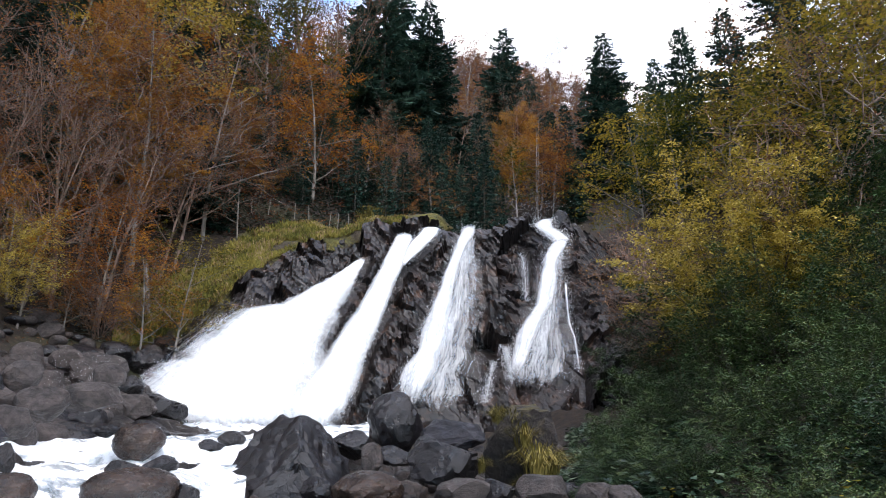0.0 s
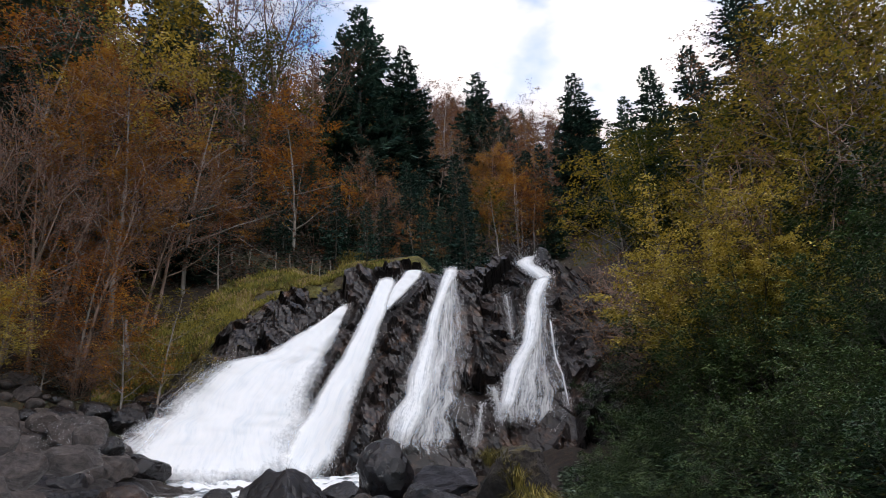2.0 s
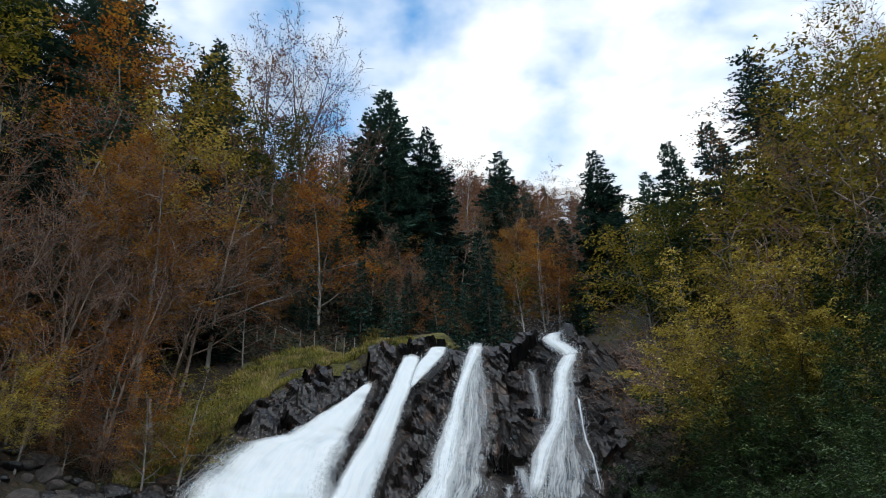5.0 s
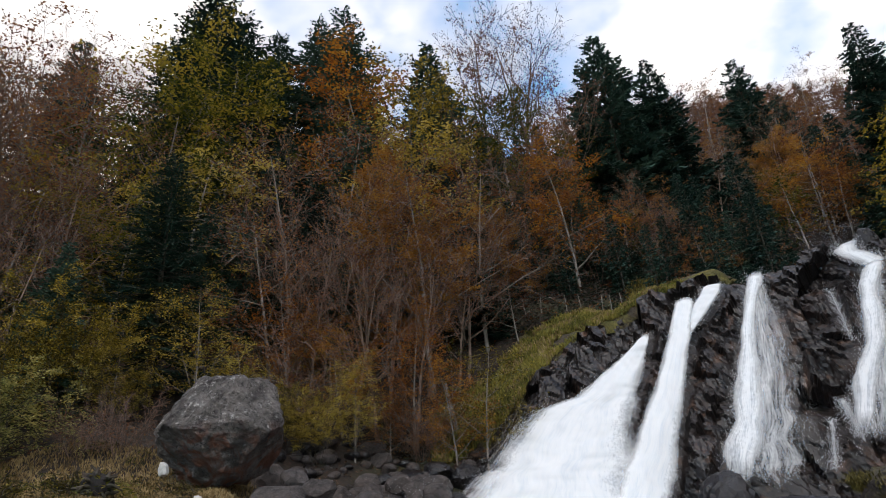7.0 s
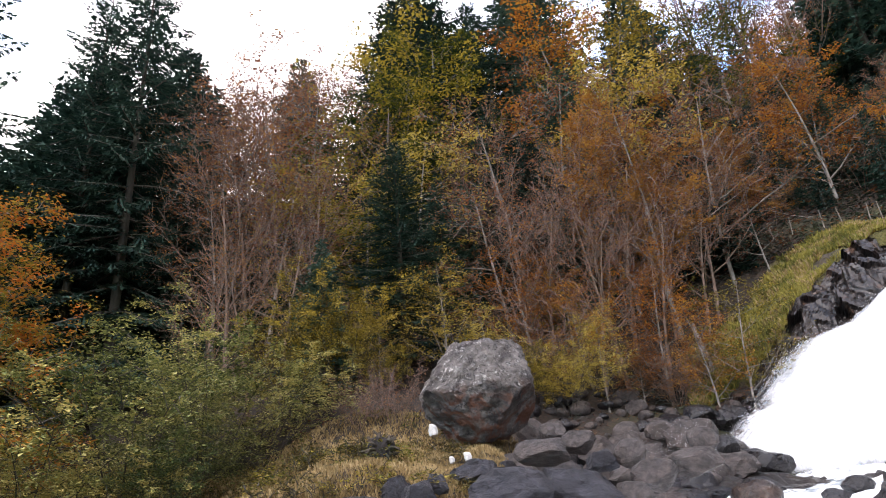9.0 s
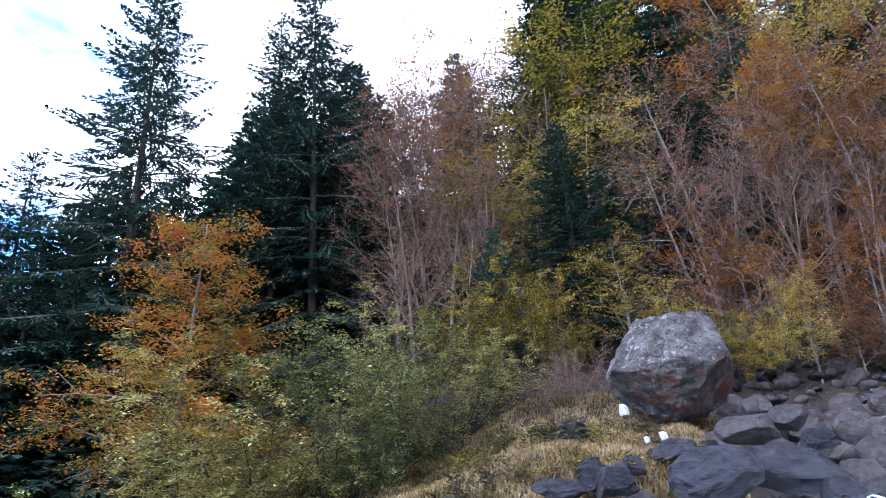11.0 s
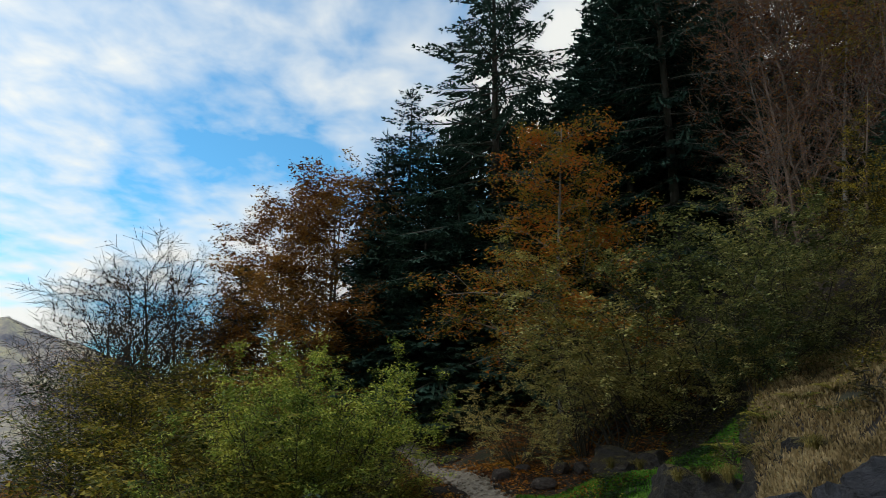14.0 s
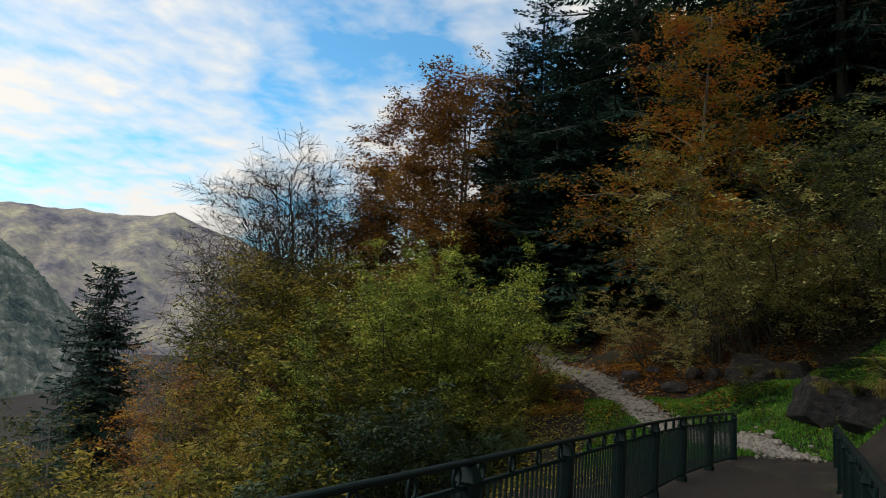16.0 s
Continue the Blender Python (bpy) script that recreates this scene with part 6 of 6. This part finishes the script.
def make_deck():
    bm = bmesh.new()
    box(bm, -4.6, 17.0, -0.5, 2.2, -0.25, 0.0)
    deck = root("footbridge", "brown damp footbridge deck between green railings", "bridge")
    deck.matrix_basis = BRIDGE
    part("deck", bm, DECK, deck)


make_deck()

# ---- ground cover ----
def scatter(name, mat, label, category, count, seed, region, blade, tall=False, base=None):
    """Countless small leaves or blades over a stretch of ground, as one piece of stuff. blade(rng) gives length and width."""
    rng = random.Random(seed)
    w = Wood()
    n = 0
    while n < count:
        got = region(rng)
        if not got:
            continue
        b, d, lift = got
        p = polar(b, d, (base or height_at)(b, d) + lift)
        ln, wd = blade(rng)
        if tall:
            a = (Vector((0, 0, 1)) + rand_dir(rng) * 0.55).normalized()
        else:
            t = rng.uniform(0, 6.283)
            a = Vector((math.cos(t), math.sin(t), rng.uniform(-0.6, 0.4))).normalized()
        s = (a.cross(Vector((0, 0, 1)) if not tall else rand_dir(rng)) + rand_dir(rng) * 0.4).normalized()
        w.leaf(p, a, s, ln, wd)
        n += 1
    return thing(name, mesh_of(name, w.lv, w.lf, mat), label, category, kind="stuff")


def clumped(b0, b1, d0, d1, scale=0.35, cut=0.0, lift=0.0):
    def region(rng):
        b, d = rng.uniform(b0, b1), rng.uniform(d0, d1)
        p = polar(b, d)
        k = noise.noise(p * scale) + 0.5 * noise.noise(p * scale * 3)
        if k < cut:
            return None
        return b, d, lift * max(0.1, k) * rng.random()
    return region


PATH_LINE = [(77.5, 17.0), (80.5, 18.6), (84.5, 20.4), (88.5, 23.0), (92.0, 26.5), (95.0, 31.0), (97.5, 37.0)]
PATH_STEPS = [polar(np.interp(k, range(7), [r[0] for r in PATH_LINE]), np.interp(k, range(7), [r[1] for r in PATH_LINE])) for k in np.linspace(0, 6, 50)]


def off_path(region, gap=0.6):
    def kept(rng):
        got = region(rng)
        if got:
            p = polar(got[0], got[1])
            if min((p - q).length_squared for q in PATH_STEPS) < gap * gap * rng.uniform(0.7, 1.2):
                return None
        return got
    return kept


scatter("undergrowth", LEAF_IVY, "dark green leafy undergrowth on the steep bank", "undergrowth", 17000, 1, clumped(-42, -9.5, 9, 27, 0.5, -0.3, 2.0), lambda r: (r.uniform(0.16, 0.36), r.uniform(0.13, 0.24)))
scatter("undergrowth", LEAF_IVY, "dark leaves on the steep bank beside the falls", "undergrowth", 9000, 24, clumped(-20, -10.5, 22, 33, 0.5, -0.5, 1.2), lambda r: (r.uniform(0.15, 0.32), r.uniform(0.12, 0.2)))
scatter("undergrowth", LEAF_IVY, "dark bramble on the slope above the ledge", "undergrowth", 15000, 25, clumped(-4, 30, 46.3, 56, 0.4, -0.9, 1.1), lambda r: (r.uniform(0.2, 0.42), r.uniform(0.14, 0.26)))
scatter("undergrowth", LEAF_IVY, "ivy over the rocks by the falls", "undergrowth", 8000, 22, clumped(-17, -9.5, 13, 25, 0.6, -1.0, 1.0), lambda r: (r.uniform(0.1, 0.2), r.uniform(0.08, 0.14)))
scatter("undergrowth", LEAF_GREEN, "fresh green nettles behind the rocks by the path", "undergrowth", 3500, 23, off_path(clumped(69, 84, 21.5, 25, 0.7, -0.1, 0.8)), lambda r: (r.uniform(0.1, 0.2), r.uniform(0.06, 0.12)))
scatter("undergrowth", LEAF_IVY, "ivy and bramble leaves at the foot of the bank", "undergrowth", 20000, 21, clumped(-42, -9, 7.5, 17, 0.7, -1.2, 1.4), lambda r: (r.uniform(0.11, 0.24), r.uniform(0.1, 0.17)))
scatter("undergrowth", LEAF_GREEN, "fresh green leaves low on the bank", "undergrowth", 9000, 2, clumped(-42, -12, 10, 24, 0.6, 0.05, 1.8), lambda r: (r.uniform(0.11, 0.24), r.uniform(0.09, 0.17)))
scatter("undergrowth", LEAF_YELLOW, "scattered yellow bramble leaves on the bank", "undergrowth", 900, 3, clumped(-40, -14, 9, 17, 0.7, 0.2, 1.6), lambda r: (r.uniform(0.1, 0.18), r.uniform(0.08, 0.14)))
def on_ledge(rng):
    b = rng.uniform(3.4, 26.4)
    near, far = ledge_span(b)
    d = rng.uniform(near, far)
    return (b, d, 0) if noise.noise(polar(b, d) * 0.45) > -0.3 else None


scatter("grass", GRASS_GREEN, "yellow-green grass on the ledge beside the falls", "grass", 30000, 4, on_ledge, lambda r: (r.uniform(0.25, 0.55), r.uniform(0.06, 0.1)), True, ledge_z)
scatter("grass", GRASS_DRY, "brown withered grass in patches on the ledge", "grass", 9000, 34, lambda r: (lambda g: g if g and noise.noise(polar(g[0], g[1]) * 0.9 + Vector((7, 0, 0))) > 0.05 else None)(on_ledge(r)), lambda r: (r.uniform(0.25, 0.6), r.uniform(0.06, 0.1)), True, ledge_z)
scatter("grass", GRASS_TUFT, "yellow grass on the knoll above the falls", "grass", 4000, 14, clumped(-2, 8, 45.5, 51, 0.3, -0.3), lambda r: (r.uniform(0.3, 0.7), r.uniform(0.06, 0.1)), True)
scatter("grass", GRASS_DRY, "dry yellow grass on the bank below the boulder", "grass", 46000, 5, clumped(40, 70, 13, 28, 0.5, -0.5), lambda r: (r.uniform(0.1, 0.26), r.uniform(0.03, 0.06)), True)
scatter("grass", GRASS_LAWN, "short green grass beside the path", "grass", 26000, 6, off_path(clumped(71, 93, 17, 24.5, 0.5, -0.6)), lambda r: (r.uniform(0.06, 0.13), r.uniform(0.03, 0.05)), True)
scatter("fallen_leaves", LEAF_ORANGE, "fallen orange leaves on the bank by the path", "leaves", 24000, 7, off_path(clumped(76, 98, 22.5, 36, 0.4, -0.45, 0.06), 0.5), lambda r: (r.uniform(0.1, 0.2), r.uniform(0.08, 0.15)))
scatter("fallen_leaves", LEAF_BROWN, "fallen brown leaves on the forest floor", "leaves", 9000, 8, clumped(24, 62, 28, 46, 0.3, -0.3, 0.05), lambda r: (r.uniform(0.1, 0.2), r.uniform(0.08, 0.14)))
scatter("undergrowth", LEAF_BROWN, "dead brown bracken under the trees", "undergrowth", 6000, 15, clumped(-6, 34, 45.5, 64, 0.3, -0.3, 1.6), lambda r: (r.uniform(0.2, 0.42), r.uniform(0.1, 0.22)))
scatter("undergrowth", LEAF_IVY, "dark green bramble under the trees", "undergrowth", 9000, 16, clumped(-6, 66, 36, 62, 0.25, 0.05, 1.5), lambda r: (r.uniform(0.2, 0.38), r.uniform(0.12, 0.22)))
scatter("undergrowth", LEAF_OLIVE, "low olive brambles along the dry bank", "undergrowth", 7000, 9, clumped(46, 82, 19, 28, 0.5, 0.1, 1.0), lambda r: (r.uniform(0.07, 0.15), r.uniform(0.05, 0.1)))
scatter("undergrowth", LEAF_OLIVE, "tangled olive bushes below the bridge", "undergrowth", 16000, 10, clumped(97, 142, 15, 45, 0.25, -0.3, 2.0), lambda r: (r.uniform(0.07, 0.15), r.uniform(0.05, 0.1)))
scatter("undergrowth", LEAF_YELLOW, "yellowing scrub below the bridge", "undergrowth", 9000, 11, clumped(112, 143, 20, 70, 0.2, 0.0, 2.5), lambda r: (r.uniform(0.1, 0.26), r.uniform(0.08, 0.18)))


scatter("undergrowth", LEAF_OLIVE, "low olive scrub between the path and the bridge", "undergrowth", 7000, 36, off_path(clumped(90, 101, 15.5, 24, 0.7, -0.5, 0.7)), lambda r: (r.uniform(0.06, 0.12), r.uniform(0.04, 0.08)))
scatter("fallen_leaves", LEAF_ORANGE, "fallen orange leaves lying on the gravel path", "leaves", 5200, 35, clumped(86, 97.5, 22.5, 36, 0.4, -0.6, 0.1), lambda r: (r.uniform(0.07, 0.13), r.uniform(0.06, 0.1)))


# ---- the path ----
def make_path():
    line = PATH_LINE
    bs, ds = np.array(line).T
    n, k = 60, 9
    verts, t = [], np.linspace(0, 1, len(line))
    for i in range(n):
        s = i / (n - 1)
        p = polar(np.interp(s, t, bs), np.interp(s, t, ds))
        q = polar(np.interp(min(1, s + 0.02), t, bs), np.interp(min(1, s + 0.02), t, ds))
        if s > 0.98:
            p, q = polar(np.interp(s - 0.02, t, bs), np.interp(s - 0.02, t, ds)), p
        along = (q - p).normalized()
        side = Vector((-along.y, along.x, 0))
        c = q if s > 0.98 else p
        for j in range(k):
            f = 2 * j / (k - 1) - 1
            e = c + side * f * (0.56 + 0.18 * noise.noise(c * 0.7 + Vector((0, 0, f))))
            b, d = math.degrees(math.atan2(-e.x, e.y)), math.hypot(e.x, e.y)
            verts.append((e.x, e.y, height_at(b, d) + 0.07 - 0.08 * f * f))
    faces = [(i * k + j, i * k + j + 1, (i + 1) * k + j + 1, (i + 1) * k + j) for i in range(n - 1) for j in range(k - 1)]
    thing("path", mesh_of("path", verts, faces, PEBBLE, True), "pale gravel path climbing into the trees", "path", kind="structure")
    rng = random.Random(12)
    verts, faces = [], []
    for i in range(1400):
        s = rng.random() ** 1.5
        b, d = np.interp(s, t, bs) + rng.gauss(0, 0.9), np.interp(s, t, ds) + rng.gauss(0, 0.22)
        r = rng.uniform(0.03, 0.09) if rng.random() < 0.9 else rng.uniform(0.1, 0.2)
        c = polar(b, d, height_at(b, d) + 0.05)
        o = len(verts)
        for z, f in ((-0.5, 0.8), (0.15, 1.0), (0.5, 0.5)):
            for m in range(5):
                a = m * 1.2566 + rng.uniform(-0.3, 0.3)
                verts.append(c + Vector((math.cos(a) * r * f, math.sin(a) * r * f * 0.8, z * r)))
        for l in range(2):
            for m in range(5):
                faces.append((o + l * 5 + m, o + l * 5 + (m + 1) % 5, o + l * 5 + 5 + (m + 1) % 5, o + l * 5 + 5 + m))
        faces.append(tuple(o + 10 + m for m in range(5)))
    thing("gravel", mesh_of("gravel", verts, faces, PEBBLE), "loose pale stones on the path at the bridge's end", "gravel", kind="stuff")


make_path()


# ---- tufts, sticks and small stones ----
def tuft(bearing, distance, z, size, mat, label):
    """A tuft of long arching grass blades."""
    rng = random.Random(int(bearing * 10 + distance))
    w = Wood()
    for i in range(170):
        t = rng.uniform(0, 6.283)
        out = Vector((math.cos(t), math.sin(t), 0))
        lean = rng.uniform(0.05, 0.85)
        p = out * rng.uniform(0, 0.25) + Vector((0, 0, rng.uniform(-0.25, 0.0)))
        for k in range(3):
            a = (out * lean * (0.5 + 0.6 * k) + Vector((0, 0, 1.1 - 0.7 * k))).normalized()
            w.leaf(p, a, out.cross(Vector((0, 0, 1))), 0.32, 0.035 - 0.008 * k)
            p = p + a * 0.29
    ob = thing("grass_tuft", mesh_of("grass_tuft", w.lv, w.lf, mat), label, "grass", "grass tufts on the rocks")
    ob.matrix_basis = Matrix.Translation(polar(bearing, distance, z)) @ Matrix.Diagonal((size, size, size, 1))


for b, d, z, k in [(-5.9, 17, 2.62, 0.9), (-7.9, 16.4, 1.6, 1.3), (-3.2, 16.6, 1.65, 0.6), (-6.8, 16.6, 2.26, 0.9), (-4.7, 17.2, 2.84, 0.7), (-9.0, 16.6, 1.62, 0.9), (-6.9, 16.3, 1.18, 0.7), (57, 14, 1.7, 0.5), (66, 16.5, 1.7, 0.6), (78.4, 21.7, 1.1, 0.5), (80.6, 21.8, 1.1, 0.5), (75.6, 18.3, 0.95, 0.5), (73.6, 17.7, 1.0, 0.5), (72.0, 16.9, 1.05, 0.6)]:
    tuft(b, d, z, k, GRASS_TUFT, "tuft of long yellow-green grass on a rock")


def stick(name, bearing, distance, height, thick, lean, mat, label, category, group=""):
    w = Wood()
    w.tube([Vector((lean * k / 4, 0.03 * math.sin(k * 2), height * k / 4 - 0.2)) for k in range(5)], [thick * (1 - 0.12 * k) for k in range(5)], 7)
    w.f.append(tuple(28 + i for i in range(7)))
    ob = thing(name, mesh_of(name, w.v, w.f, mat), label, category, group)
    ob.matrix_basis = Matrix.Translation(polar(bearing, distance, height_at(bearing, distance))) @ pose(0, 0, 0, 0, 0, bearing)


for i, b in enumerate((8.6, 9.6, 10.4, 12.2, 13.5, 15.8, 17.2)):
    stick("fence_post", b, 47.8, 1.5, 0.05, 0.1 * (i % 3 - 1), BARK_GREY, "thin grey wooden fence post on the grassy ledge", "post", "old fence on the ledge")
def make_root_plate():
    """The underside of a thrown stump: a dark rotten heart ringed by broken roots."""
    rng = random.Random(71)
    w = Wood()
    for i in range(34):
        t = i * 2.4 + rng.uniform(-0.2, 0.2)
        r0, r1 = rng.uniform(0.12, 0.3), rng.uniform(0.42, 0.62)
        y = rng.uniform(-0.12, 0.1)
        pts = [Vector((math.cos(t + 0.12 * k * (i % 3 - 1)) * (r0 + (r1 - r0) * k / 3), y - 0.1 * (k == 1), math.sin(t + 0.12 * k * (i % 3 - 1)) * (r0 + (r1 - r0) * k / 3))) for k in range(4)]
        r = rng.uniform(0.03, 0.075)
        w.tube(pts, [r, r * 0.9, r * 0.65, r * 0.3], 6)
    ob = root("root_plate", "dark rotten root plate of a stump in the dry grass", "stump")
    wood = plain("charred wood", (0.006, 0.0045, 0.004), (0.022, 0.016, 0.014), 0.85, 4.0)
    sub("roots", mesh_of("roots", w.v, w.f, bark_material("rotten brown root", (0.012, 0.008, 0.006), (0.09, 0.06, 0.042)), True), ob, "broken brown roots")
    heart = sub("heart", boulder_mesh(71, wood, 9, 3, 0.2), ob)
    heart.matrix_basis = Matrix.Diagonal((0.42, 0.2, 0.42, 1))
    ob.matrix_basis = Matrix.Translation(polar(52.2, 19.5, 4.5)) @ pose(0, 0, 0, 0, 0, 52.2)


make_root_plate()
stick("tree_stump", 24.3, 39, 3.4, 0.22, -0.5, BARK_GREY, "broken pale grey trunk standing by the falls", "stump")
WHITE_STONE = boulder_mesh(61, plain("white stone", (0.45, 0.43, 0.4), (0.7, 0.68, 0.64), 0.8, 4.0), 9, 3, 0.1)
for b, d, z, r in ((47.9, 22, 5.33, 0.26), (45.2, 19, 4.05, 0.16), (46.5, 18.5, 3.94, 0.12)):
    boulder(WHITE_STONE, b, d, z, (r, r * 0.8, r), b * 9, "small white stone on the dry grass bank", "white stones")


def fern(bearing, distance, size):
    """A fern: a rosette of arching fronds with paired leaflets."""
    rng = random.Random(int(bearing * 7))
    w = Wood()
    for i in range(13):
        t = i * 2.4 + rng.uniform(-0.2, 0.2)
        out = Vector((math.cos(t), math.sin(t), 0))
        side = Vector((-out.y, out.x, 0))
        for k in range(16):
            s = k / 16
            p = out * (s * 0.9) + Vector((0, 0, 0.75 * s - 0.6 * s * s))
            for e in (-1, 1):
                a = (side * e + out * 0.35 + Vector((0, 0, -0.2))).normalized()
                w.leaf(p, a, out, 0.28 * (1 - s) + 0.03, 0.075)
    ob = thing("fern", mesh_of("fern", w.lv, w.lf, FERN), "arching yellow-green fern on the bank", "fern", "ferns on the bank")
    ob.matrix_basis = Matrix.Translation(polar(bearing, distance, height_at(bearing, distance))) @ Matrix.Diagonal((size, size, size, 1))


for b, d, k in ((70.5, 19.5, 1.0), (68.8, 20, 0.9), (66.5, 20.5, 0.8), (72, 21.5, 0.9), (64, 21, 0.8), (75, 22.5, 0.8)):
    fern(b, d, k)
